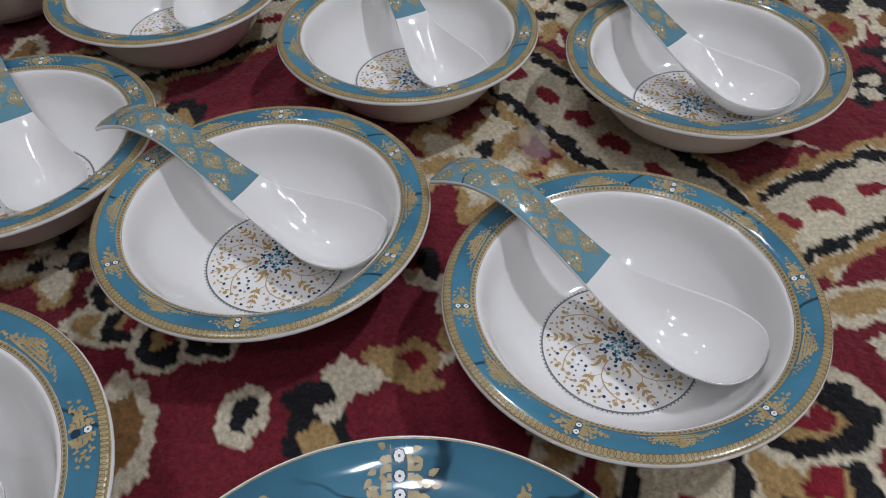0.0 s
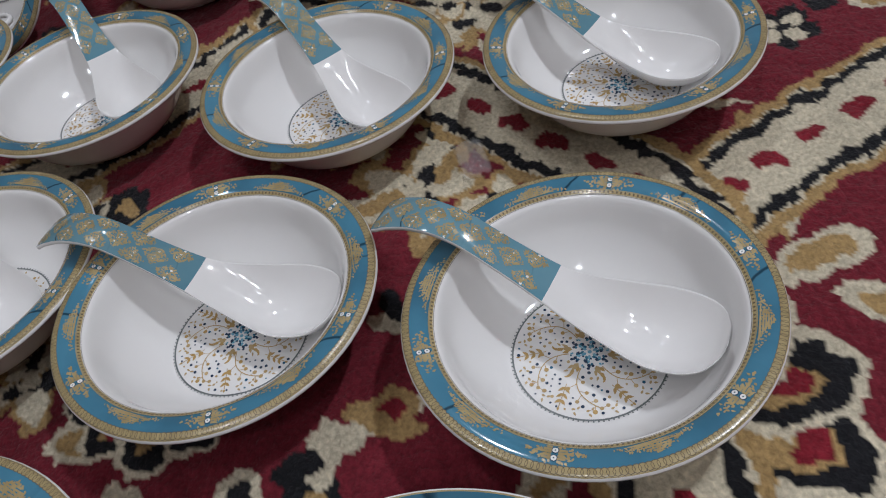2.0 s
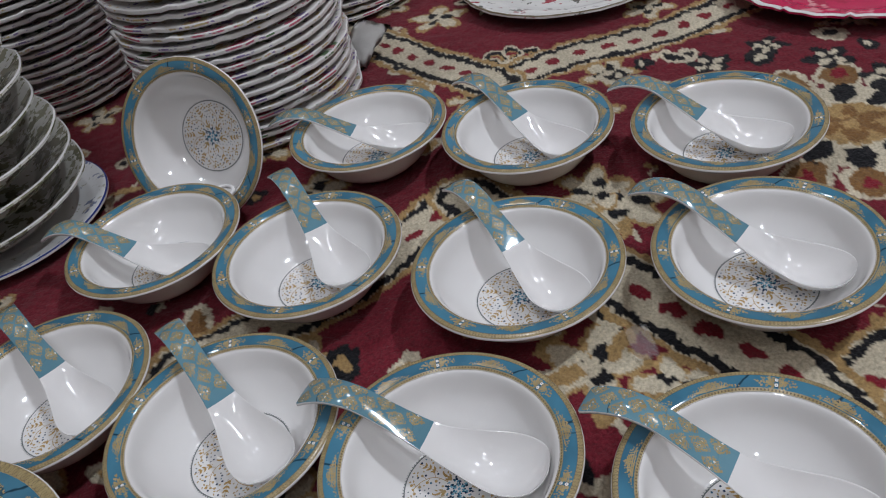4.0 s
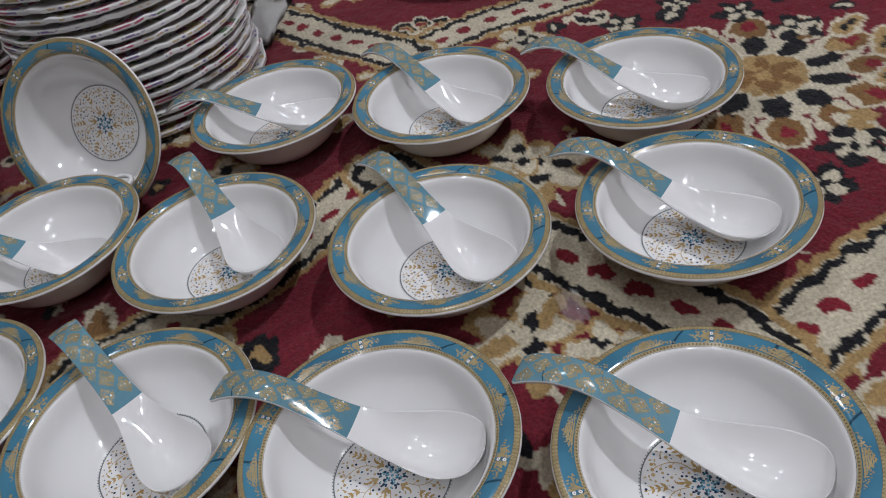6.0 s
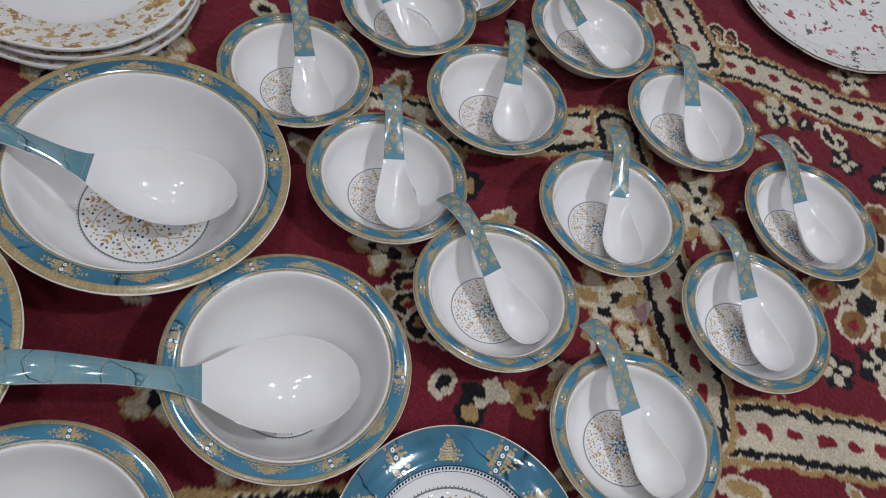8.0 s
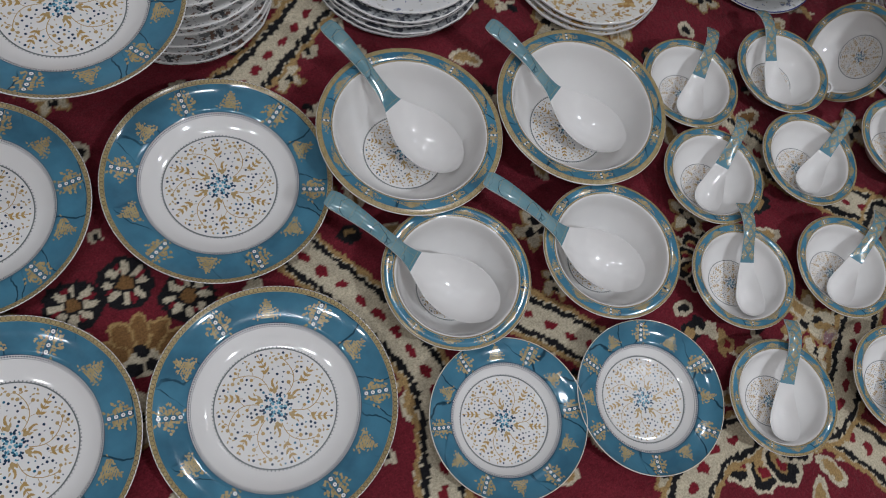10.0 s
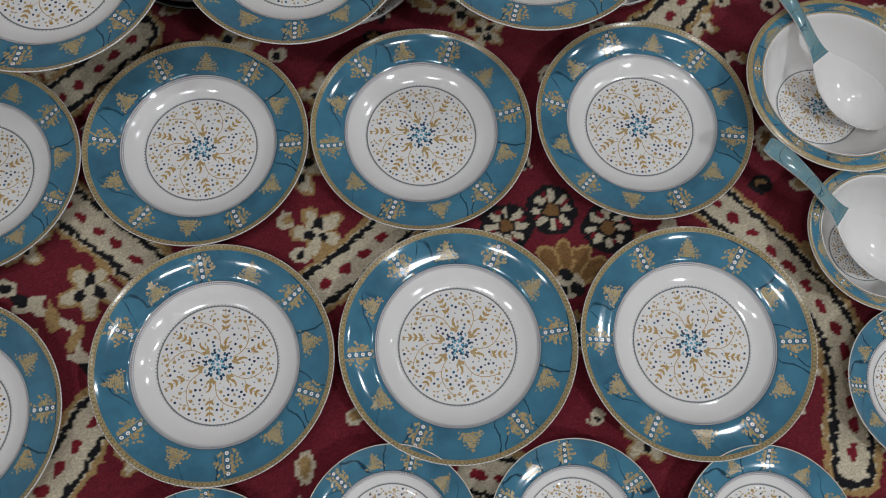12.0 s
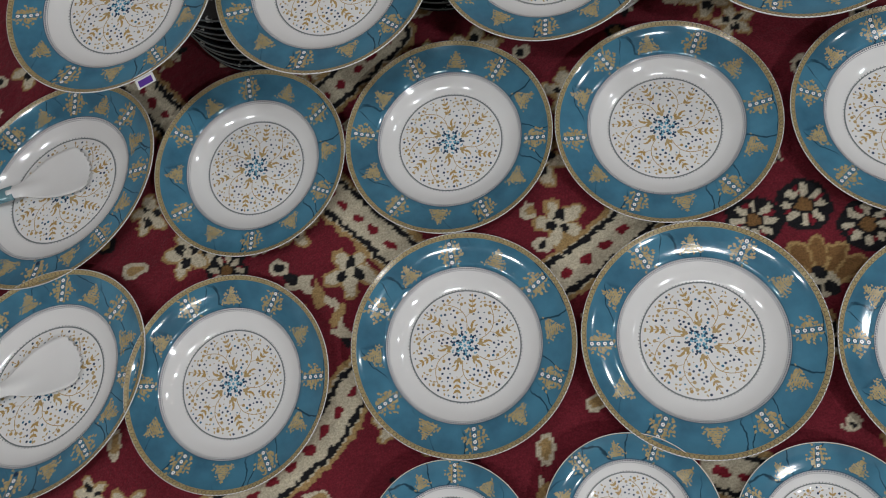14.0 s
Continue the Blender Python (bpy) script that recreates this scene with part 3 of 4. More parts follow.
dye.palmette(0.842, 0.212, 0.55, 0.1)
dye.medallion(0.69, -0.116, 1.0)
dye.palmette(0.275, 0.19, 0.62, 2.6), dye.leaf(0.190, 0.180, 1.05, 0.5), dye.sprig(0.250, 0.083, 1.1, 2.2), dye.eye(0.262, 0.072, 0.7, 0.5, TAN, ROSE)
dye.blossom(0.402, 0.085, 1.15, 1.1), dye.leaf(0.39, 0.105, 0.9, 2.0), dye.sprig(0.43, 0.07, 0.9, 0.4), dye.leaf(0.317, -0.150, 0.9, 1.2), dye.blossom(0.582, 0.072, 1.2, 0.2), dye.blossom(0.604, 0.100, 1.0, 1.2)
dye.eye(0.837, 0.02, 0.8, 0.3), dye.eye(0.82, -0.05, 0.9, 0.8, SOOT, CREAM), dye.leaf(0.809, 0.31, 0.8, 0.9), dye.blossom(0.985, 0.33, 1.1, 0.2), dye.eye(0.86, -0.12, 0.9, 1.2)
dye.blossom(-0.834, 0.374, 1.1), dye.blossom(-0.812, 0.285, 1.0, 0.7), dye.eye(-0.835, 0.255, 0.7)
dye.blossom(-1.183, 0.294, 1.0, 0.3), dye.blossom(-1.095, 0.226, 1.1, 1.0), dye.blossom(-1.342, 0.258, 1.1, 2.0)
dye.rosette(-1.278, 0.231, 0.9), dye.eye(-1.20, 0.235, 0.8), dye.eye(-1.235, 0.262, 0.7), dye.sprig(-1.15, 0.20, 1.2, 2.6)
dye.eye(0.394, 0.266, 0.9, 0.5, SOOT, TAN), dye.eye(0.80, 0.10, 0.7, 0.5, CREAM, SOOT), dye.eye(0.77, 0.13, 0.5, 0, SOOT, CREAM)
dye.leaf(0.60, -0.17, 0.8, 0.6), dye.leaf(0.52, -0.09, 0.75, 2.0), dye.eye(0.58, -0.07, 0.9, 0, TAN, SOOT), dye.eye(0.62, -0.235, 0.7, 0, TAN, CREAM)

for x, y, q, a in ((0.814, -0.002, 0.75, 0.2), (0.844, -0.058, 0.7, 1.0), (0.811, -0.113, 0.75, 0.5), (0.769, -0.156, 0.85, 1.4), (0.579, -0.160, 0.9, 0.3), (0.535, -0.128, 0.8, 2.0)):
    dye.petals(x, y, 5, 0.017 * q, 0.015 * q, 0.010 * q, SOOT, a)
    dye.petals(x, y, 4, 0.012 * q, 0.010 * q, 0.006 * q, CREAM, a + 0.4)
    dye.oval(x, y, 0.006 * q, 0.005 * q, a, SOOT)
for x, y, q, a in ((0.763, -0.200, 0.9, 2.6), (0.725, -0.222, 1.0, 2.9), (0.674, -0.214, 1.0, 2.2), (0.630, -0.213, 1.0, 2.5), (0.566, -0.196, 1.0, 2.0)):
    dye.oval(x, y, 0.027 * q, 0.014 * q, a, CREAM)
    dye.oval(x, y, 0.022 * q, 0.010 * q, a, TAN)
    dye.oval(x, y, 0.013 * q, 0.004 * q, a, SOOT)
for x, y, a in ((0.835, 0.034, 0.9), (0.778, 0.046, 1.2)):
    dye.oval(x, y, 0.020, 0.010, a, CREAM)
    dye.oval(x, y, 0.014, 0.005, a, SOOT)
for x, y in ((0.824, 0.065), (0.802, 0.088), (0.832, -0.150), (0.800, -0.204)):
    dye.oval(x, y, 0.0115, 0.0095, 0.3, SOOT)
    dye.oval(x, y, 0.005, 0.004, 0.3, CREAM)
dye.oval(0.726, -0.182, 0.011, 0.010, 0, TAN), dye.oval(0.618, -0.176, 0.012, 0.010, 0, TAN)

# the cream lattice
for pts in ([(0.99, -0.09), (0.95, -0.03), (0.89, 0.05), (0.855, 0.145), (0.803, 0.215)],
            [(0.803, 0.222), (0.837, 0.272), (0.868, 0.321), (0.93, 0.40), (1.0, 0.5)],
            [(0.605, 0.205), (0.59, 0.222), (0.53, 0.258), (0.46, 0.31), (0.38, 0.40)],
            [(0.56, -0.29), (0.47, -0.175), (0.41, -0.10), (0.365, -0.06)],
            [(0.60, 0.215), (0.55, 0.155), (0.50, 0.088), (0.45, 0.022), (0.40, -0.04), (0.365, -0.06)],
            [(0.235, -0.05), (0.19, -0.06), (0.14, -0.10), (0.09, -0.17)],
            [(-0.10, 0.27), (-0.06, 0.21), (-0.016, 0.17), (0.03, 0.135), (0.10, 0.07), (0.16, 0.0)],
            [(-0.37, 0.41), (-0.296, 0.305), (-0.24, 0.24), (-0.20, 0.185), (-0.16, 0.09), (-0.18, -0.05)],
            [(-0.15, 0.75), (-0.2, 0.69), (-0.265, 0.62), (-0.33, 0.56), (-0.44, 0.50)],
            [(-0.64, 0.38), (-0.717, 0.287), (-0.763, 0.245), (-0.83, 0.2), (-0.93, 0.15)],
            [(-1.25, 0.47), (-1.127, 0.337), (-1.06, 0.28), (-1.01, 0.235), (-0.94, 0.16)],
            [(-0.97, 0.19), (-1.071, 0.08), (-1.113, 0.015), (-1.17, -0.042), (-1.30, -0.13)],
            [(-1.19, 0.47), (-1.13, 0.512), (-1.05, 0.59)],
            [(-1.33, 0.41), (-1.42, 0.496), (-1.50, 0.58)],
            [(-0.78, -0.09), (-0.70, -0.03), (-0.647, -0.022), (-0.55, -0.06), (-0.45, -0.15)]):
    dye.band(pts)

shade = 0.86 + 0.28 * value_noise(GX + 5, GY + 5, 0.05, 21)
shade *= 0.88 + 0.24 * np.random.RandomState(5).rand(*GX.shape)
cols = np.ones(GX.shape + (4,), np.float32)
cols[..., :3] = dye.c * shade[..., None]
pile = 0.0016 * (np.random.RandomState(6).rand(*GX.shape) - 0.5) + 0.002 * (value_noise(GX + 5, GY + 5, 0.012, 8) - 0.5)
verts = np.stack([GX, GY, pile - 0.0015], -1).reshape(-1, 3).astype(np.float32)
nx, ny = GX.shape
idx = np.arange(nx * ny, dtype=np.int32).reshape(nx, ny)
quads = np.stack([idx[:-1, :-1], idx[1:, :-1], idx[1:, 1:], idx[:-1, 1:]], -1).reshape(-1)
me = bpy.data.meshes.new("carpet")
me.vertices.add(nx * ny)
me.vertices.foreach_set("co", verts.ravel())
nq = quads.size // 4
me.loops.add(nq * 4)
me.loops.foreach_set("vertex_index", quads)
me.polygons.add(nq)
me.polygons.foreach_set("loop_start", np.arange(0, nq * 4, 4, dtype=np.int32))
me.polygons.foreach_set("use_smooth", np.ones(nq, dtype=bool))
me.update(calc_edges=True)
layer = me.color_attributes.new("dye", "FLOAT_COLOR", "POINT")
layer.data.foreach_set("color", cols.ravel())
me.materials.append(CARPET)
carpet = tagged(new("carpet", me), "crimson wool carpet with cream lattice bands and floral figures", "carpet", "", "structure")


# ================= the dinner set =================
def plate(name, R, label, group, gold_from, teal_from, motif, spokes, dots, seed, oval=1.0, category="plate"):
    """A broad-rimmed plate standing on its foot ring, printed centre and rim."""
    f = R / 0.144
    zf = max(f, 0.92)
    top = [(r * f, z * zf) for r, z in ((0, 0.0085), (0.040, 0.0085), (0.070, 0.0086), (0.078, 0.0096), (0.086, 0.0128), (0.094, 0.0178), (0.100, 0.0224), (0.1035, 0.0246), (0.107, 0.0258), (0.115, 0.0273), (0.124, 0.0294), (0.132, 0.0322), (0.139, 0.0357), (0.1428, 0.0381), (0.144, 0.0376))]
    under = [(r * f, z * zf) for r, z in ((0.144, 0.0376), (0.1425, 0.0356), (0.130, 0.0290), (0.108, 0.0228), (0.098, 0.0165), (0.090, 0.0085), (0.0855, 0.0), (0.0815, 0.0), (0.080, 0.0045), (0.0, 0.0050))]
    ob = thing(name, label, category, group)
    part("body", revolve(top, under, [(teal_from * R, 0), (gold_from * R, 1), (0.992 * R, 2), (9, 0)], 112, 4, None, oval), [WHITE, TEAL, GOLD], ob)
    r2 = random.Random(seed)
    pr = Print(top, oval)
    centre_motif(pr, motif * R, r2)
    part("centre_print", pr.bm, [OCHRE, BLUE, NAVY, GREY, PALE_BLUE, PALE_OCHRE], ob, "ochre branches and blue rosette print")
    pr = Print(top, oval)
    rim_motif(pr, (teal_from + 0.015) * R, (gold_from - 0.01) * R, r2, dots, spokes, 0.155, (0.977 * R, 0.0029, 165, 0.0006) if gold_from < 0.97 else None, ((teal_from - 0.010) * R, 0.0010, int(2 * math.pi * teal_from * R / 0.0030)))
    part("rim_print", pr.bm, [GOLD, PEARL, BROWN, NAVY], ob, "gold lace and white dot print")
    return ob


def deep_bowl(name, R, H, label, group, zones, motif, spokes, dots, seed, foot):
    """A flanged bowl. zones: where bead, teal and gold begin, as shares of R."""
    bead, teal, gold = zones
    ri = bead * R
    top = [(0, 0.0065), (foot * 0.8, 0.0065), (foot * 1.02, 0.0075), (foot + (ri - foot) * 0.38, 0.0065 + (H - 0.012) * 0.26), (foot + (ri - foot) * 0.72, 0.0065 + (H - 0.012) * 0.62), (ri - 0.0025, H - 0.0050), (ri + 0.0004, H - 0.0022), (R * (bead + 0.05), H - 0.0006), (R * 0.93, H), (R * 0.985, H - 0.0005), (R, H - 0.0020)]
    under = [(R, H - 0.0020), (R * 0.99, H - 0.0036), (R * 0.92, H - 0.0040), (ri + 0.003, H - 0.0062), (foot + (ri - foot) * 0.75, (H - 0.012) * 0.60), (foot + (ri - foot) * 0.40, (H - 0.012) * 0.23), (foot * 1.03, 0.004), (foot, 0.0), (foot * 0.93, 0.0), (foot * 0.9, 0.003), (0, 0.003)]
    ob = thing(name, label, "bowl", group)
    part("body", revolve(top, under, [(teal * R, 0), (gold * R, 1), (0.993 * R, 2), (9, 0)], 84, 6), [WHITE, TEAL, GOLD], ob)
    r2 = random.Random(seed)
    pr = Print(top, 1.0, 6)
    centre_motif(pr, motif * R, r2)
    part("centre_print", pr.bm, [OCHRE, BLUE, NAVY, GREY, PALE_BLUE, PALE_OCHRE], ob, "ochre branches and blue rosette print")
    pr = Print(top, 1.0, 6)
    rim_motif(pr, (teal + 0.005) * R, (gold - 0.005) * R, r2, dots, spokes, 0.24, ((gold + 0.992) / 2 * R, R * (0.992 - gold) / 2 * 0.98, int(2 * math.pi * R / (R * (0.992 - gold) * 0.62)), 0.00024), ((bead + teal) / 2 * R, 0.00052, int(2 * math.pi * bead * R / 0.0019)), 2.1)
    part("rim_print", pr.bm, [GOLD, PEARL, BROWN, NAVY], ob, "gold lace and white dot print")
    return ob


def spoon(name, stations, split, label, group, category, cross=14, teal_mat=None, seed=1):
    """A one-piece ladle lofted along its length. stations: (x, half width, edge height, hollow, thickness); teal handle where x is below split."""
    g = glide(stations, 6)
    rows_up, rows_dn = [], []
    bm = bmesh.new()
    for x, hw, ze, hol, th in g:
        up, dn = [], []
        for j in range(cross + 1):
            v = math.sin((j / cross - 0.5) * math.pi)
            z = ze - hol * (1 - v * v)
            up.append(bm.verts.new((x, hw * v, z)))
            dn.append(bm.verts.new((x, hw * v * 0.985, z - th * (0.45 + 0.55 * (1 - v * v)))))
        rows_up.append(up), rows_dn.append(dn)
    for i in range(len(g) - 1):
        slot = 1 if (g[i][0] + g[i + 1][0]) / 2 < split else 0
        for j in range(cross):
            f = bm.faces.new([rows_up[i][j], rows_up[i + 1][j], rows_up[i + 1][j + 1], rows_up[i][j + 1]])
            f.material_index = slot
            bm.faces.new([rows_dn[i][j + 1], rows_dn[i + 1][j + 1], rows_dn[i + 1][j], rows_dn[i][j]])
        for j in (0, cross):
            bm.faces.new([rows_up[i][j], rows_dn[i][j], rows_dn[i + 1][j], rows_up[i + 1][j]])
    for e in (0, -1):
        for j in range(cross):
            bm.faces.new([rows_up[e][j], rows_up[e][j + 1], rows_dn[e][j + 1], rows_dn[e][j]])
    bmesh.ops.recalc_face_normals(bm, faces=bm.faces)
    for f in bm.faces:
        f.smooth = True
    ob = thing(name, label, category, group)
    part("body", bm, [WHITE, teal_mat or TEAL_HANDLE], ob)
    # cross lines of small white dots and gold flecks on the handle
    xs, r2 = np.array([q[0] for q in g]), random.Random(seed)
    pb, lift = bmesh.new(), [0]
    x0 = g[0][0]

    def fleck(x, y, r, slot, n=6):
        vs = []
        lift[0] = (lift[0] + 1) % 41
        for i in range(n):
            px, py = x + r * math.cos(6.2832 * i / n), y + r * math.sin(6.2832 * i / n)
            hw, ze, hol = (float(np.interp(px, xs, [q[c] for q in g])) for c in (1, 2, 3))
            v = max(-1, min(1, py / hw))
            vs.append(pb.verts.new((px, py, ze - hol * (1 - v * v) + 0.00012 + 0.000003 * lift[0])))
        f = pb.faces.new(vs)
        f.material_index = slot
        f.normal_update()
        if f.normal.z < 0:
            f.normal_flip()

    span = split - x0 - 0.002
    width_at = lambda x: float(np.interp(x, xs, [q[1] for q in g]))
    if teal_mat is not None:
        # pale marbled handle: thin dotted cross lines and one line along it
        cells = max(4, round(span / 0.016))
        for c in range(cells + 1):
            xc = x0 + 0.002 + span * (c + 0.25) / (cells + 0.5)
            hw = width_at(xc)
            k = int(hw * 2 / 0.0021)
            for i in range(k):
                fleck(xc, -hw * 0.92 + 1.84 * hw * (i + 0.5) / k, 0.0005, 0)
        for i in range(int(span / 0.0022)):
            fleck(x0 + 0.003 + 0.0022 * i, 0.3 * width_at(x0 + 0.003 + 0.0022 * i), 0.0004, 0)
    else:
        # staggered lacy gold lozenges, each crossed by a row of white dots
        cells = round(span / 0.0088)
        for c in range(cells):
            xc = x0 + 0.004 + (span - 0.006) * (c + 0.35) / cells
            for side in ((0.0,) if c % 2 else (-0.66, 0.66)):
                yc = side * width_at(xc)
                for q in range(420):
                    u, v = r2.uniform(-1, 1), r2.uniform(-1, 1)
                    if abs(u) + abs(v) < 1.05:
                        x, y = xc + 0.0058 * u, yc + 0.0052 * v
                        if abs(y) < 0.93 * width_at(x) and x < split - 0.001:
                            fleck(x, y, r2.uniform(0.00025, 0.0005), 0, 4)
                for q in (-1, 0, 1):
                    x, y = xc + 0.0006 * q, yc + 0.0023 * q
                    if abs(y) < 0.92 * width_at(x):
                        lift[0] = 40
                        fleck(x, y, 0.00066, 1, 7)
    part("handle_print", pb, [GOLD, PEARL], ob, "gold lattice and white dot print")
    return ob


def lay(made, first, m):
    """The first of a kind is set down itself, the others are copies."""
    if not made:
        first.matrix_basis = m
        made.append(first)
        return first
    ob = copy_thing(first, m)
    made.append(ob)
    return ob


# dinner plates in two rows, and those on top of the stacks behind
dinner = plate("dinner_plate", 0.1428, "large white melamine dinner plate with teal and gold rim", "dinner plates", 0.955, 0.70, 0.505, 6, 4, 3)
made = []
turns = (45, 8.6, 55.4, 36.5, 55.8, 3.3, 38.4, 3.1)
for (x, y), a in zip(((-0.378, 0.4055), (-0.671, 0.409), (-0.959, 0.4055), (-1.2445, 0.383), (-0.3555, 0.109), (-0.644, 0.1245), (-0.934, 0.1205), (-1.246, 0.072)), turns):
    lay(made, dinner, pose(x, y, 0.0, 0, 0, a))

small = plate("side_plate", 0.1005, "small white melamine side plate with teal rim, on the carpet", "side plates", 0.985, 0.70, 0.565, 6, 4, 5)
made = []
for x, y, a in ((-0.084, 0.036, 56), (0.108, 0.024, 18.8), (-0.309, -0.118, 20), (-0.526, -0.096, 33), (-0.735, -0.088, 11), (-0.945, -0.122, 27)):
    lay(made, small, pose(x, y, 0.0, 0, 0, a))

# small bowls, each with its spoon
bowl = deep_bowl("soup_bowl", 0.0776, 0.0438, "small white melamine soup bowl with teal and gold rim", "soup bowls", (0.822, 0.842, 0.945), 0.44, 6, 2, 7, 0.037)
soup = spoon("soup_spoon", [(-0.0852, 0.0074, 0.0496, -0.0004, 0.0040), (-0.0846, 0.0091, 0.0502, -0.0008, 0.0048), (-0.0815, 0.0099, 0.0522, -0.0012, 0.0052), (-0.074, 0.0099, 0.0560, -0.0014, 0.0052), (-0.060, 0.0094, 0.0596, -0.0017, 0.0052), (-0.042, 0.0088, 0.0575, -0.0017, 0.0050), (-0.020, 0.0090, 0.0466, -0.0010, 0.0048), (0.0, 0.0106, 0.0362, 0.0004, 0.0046),
                             (0.012, 0.0130, 0.0318, 0.0055, 0.0038), (0.030, 0.0176, 0.0294, 0.0145, 0.0032), (0.047, 0.0214, 0.0285, 0.0160, 0.0032), (0.060, 0.0206, 0.0290, 0.0128, 0.0030), (0.0685, 0.0168, 0.0298, 0.0080, 0.0032), (0.0728, 0.0108, 0.0302, 0.0036, 0.0032), (0.0744, 0.0062, 0.0303, 0.0014, 0.0030), (0.0750, 0.0016, 0.0304, 0.0002, 0.0028)], 0.0,
             "white melamine soup spoon with teal patterned handle, resting in a bowl", "soup spoons", "spoon")
bowls, spoons = [], []
SET = (  # bowl's middle, its turn, spoon's tip, spoon's heading
    (0.324, 0.461, 5, 0.307, 0.410, -121.7), (0.492, 0.465, 12, 0.478, 0.412, -93.3), (0.306, 0.308, 20, 0.281, 0.264, -129.1), (0.4742, 0.3115, 3, 0.454, 0.268, -137.5),
    (0.6575, 0.316, 31, 0.6585, 0.259, -90.0), (0.6465, 0.1593, 9, 0.6235, 0.111, -127.7), (0.2945, 0.1543, 18, 0.296, 0.100, -101.0), (0.4605, 0.1402, 37, 0.432, 0.095, -135.5),
    (0.2873, -0.0153, 52, 0.277, -0.069, -110.5), (0.4774, -0.0306, 36, 0.462, -0.080, -117.4), (0.6399, -0.0096, 22, 0.626, -0.058, -114.1))
for x, y, a, tx, ty, h in SET:
    lay(bowls, bowl, pose(x, y, 0, 0, 0, a))
    c, s = math.cos(radians(h)), math.sin(radians(h))
    lay(spoons, soup, pose(tx - 0.0735 * c, ty - 0.0735 * s, 0, 0, 0, h))
tilted = copy_thing(bowl, look((0.0, 0.0, 0.0), (0.0, 0.0, 1.0)))
tilted.matrix_basis = Matrix.Translation((0.623, 0.462, 0.060)) @ Vector((-0.93, 0.06, 0.43)).to_track_quat("Z", "Y").to_matrix().to_4x4() @ pose(0, 0, -0.006, 0, 0, 15)
tagged(tilted, "small white melamine soup bowl tipped on edge against stacked plates", "bowl")

# serving bowls with ladles
large = deep_bowl("serving_bowl", 0.124, 0.075, "large white melamine serving bowl with teal and gold rim", "serving bowls", (0.825, 0.845, 0.94), 0.45, 6, 2, 9, 0.060)
lay([], large, pose(-0.128, 0.422, 0, 0, 0, 47))
copy_thing(large, pose(0.122, 0.428, 0, 0, 0, 26))
medium = deep_bowl("serving_bowl", 0.0965, 0.062, "medium white melamine serving bowl with teal and gold rim", "serving bowls", (0.825, 0.85, 0.955), 0.45, 6, 2, 10, 0.047)
lay([], medium, pose(-0.112, 0.218, 0, 0, 0, 39))
copy_thing(medium, pose(0.105, 0.218, 0, 0, 0, 9.6))
ladle = spoon("serving_ladle", [(-0.130, 0.0065, 0.1050, -0.0010, 0.004), (-0.128, 0.0100, 0.1050, -0.002, 0.005), (-0.118, 0.0122, 0.1045, -0.003, 0.0065), (-0.095, 0.0115, 0.1010, -0.004, 0.007), (-0.060, 0.0092, 0.0900, -0.004, 0.007), (-0.025, 0.0092, 0.0730, -0.003, 0.006), (-0.008, 0.0120, 0.0640, -0.0015, 0.0052), (0.0, 0.0155, 0.0600, -0.0005, 0.005),
                               (0.012, 0.0225, 0.0560, 0.009, 0.004), (0.035, 0.0350, 0.0530, 0.024, 0.003), (0.065, 0.0405, 0.0520, 0.031, 0.003), (0.092, 0.0350, 0.0520, 0.025, 0.003), (0.108, 0.0245, 0.0520, 0.014, 0.003), (0.1155, 0.0155, 0.0520, 0.006, 0.003), (0.1188, 0.0085, 0.0520, 0.002, 0.003), (0.1200, 0.0020, 0.0520, 0.0002, 0.0028)], 0.0,
              "large white ladle with teal marbled handle resting in a bowl", "serving ladles", "ladle", 18, TEAL_PALE, 2)
ladles = []
for tx, ty, h in ((-0.071, 0.368, -54.6), (0.175, 0.368, -47.4), (-0.069, 0.166, -40.7), (0.140, 0.172, -37.7)):
    c, s = math.cos(radians(h)), math.sin(radians(h))
    lay(ladles, ladle, pose(tx - 0.12 * c, ty - 0.12 * s, 0, 0, 0, h))

# oval platters with servers
platter = plate("oval_platter", 0.144, "oval white melamine serving platter with teal and gold rim", "oval platters", 0.955, 0.70, 0.52, 8, 4, 13, 1.22, "platter")
lay([], platter, pose(-1.524, 0.069, 0, 0, 0, 45))
copy_thing(platter, pose(-1.552, 0.363, 0.0, 0, 0, 47))


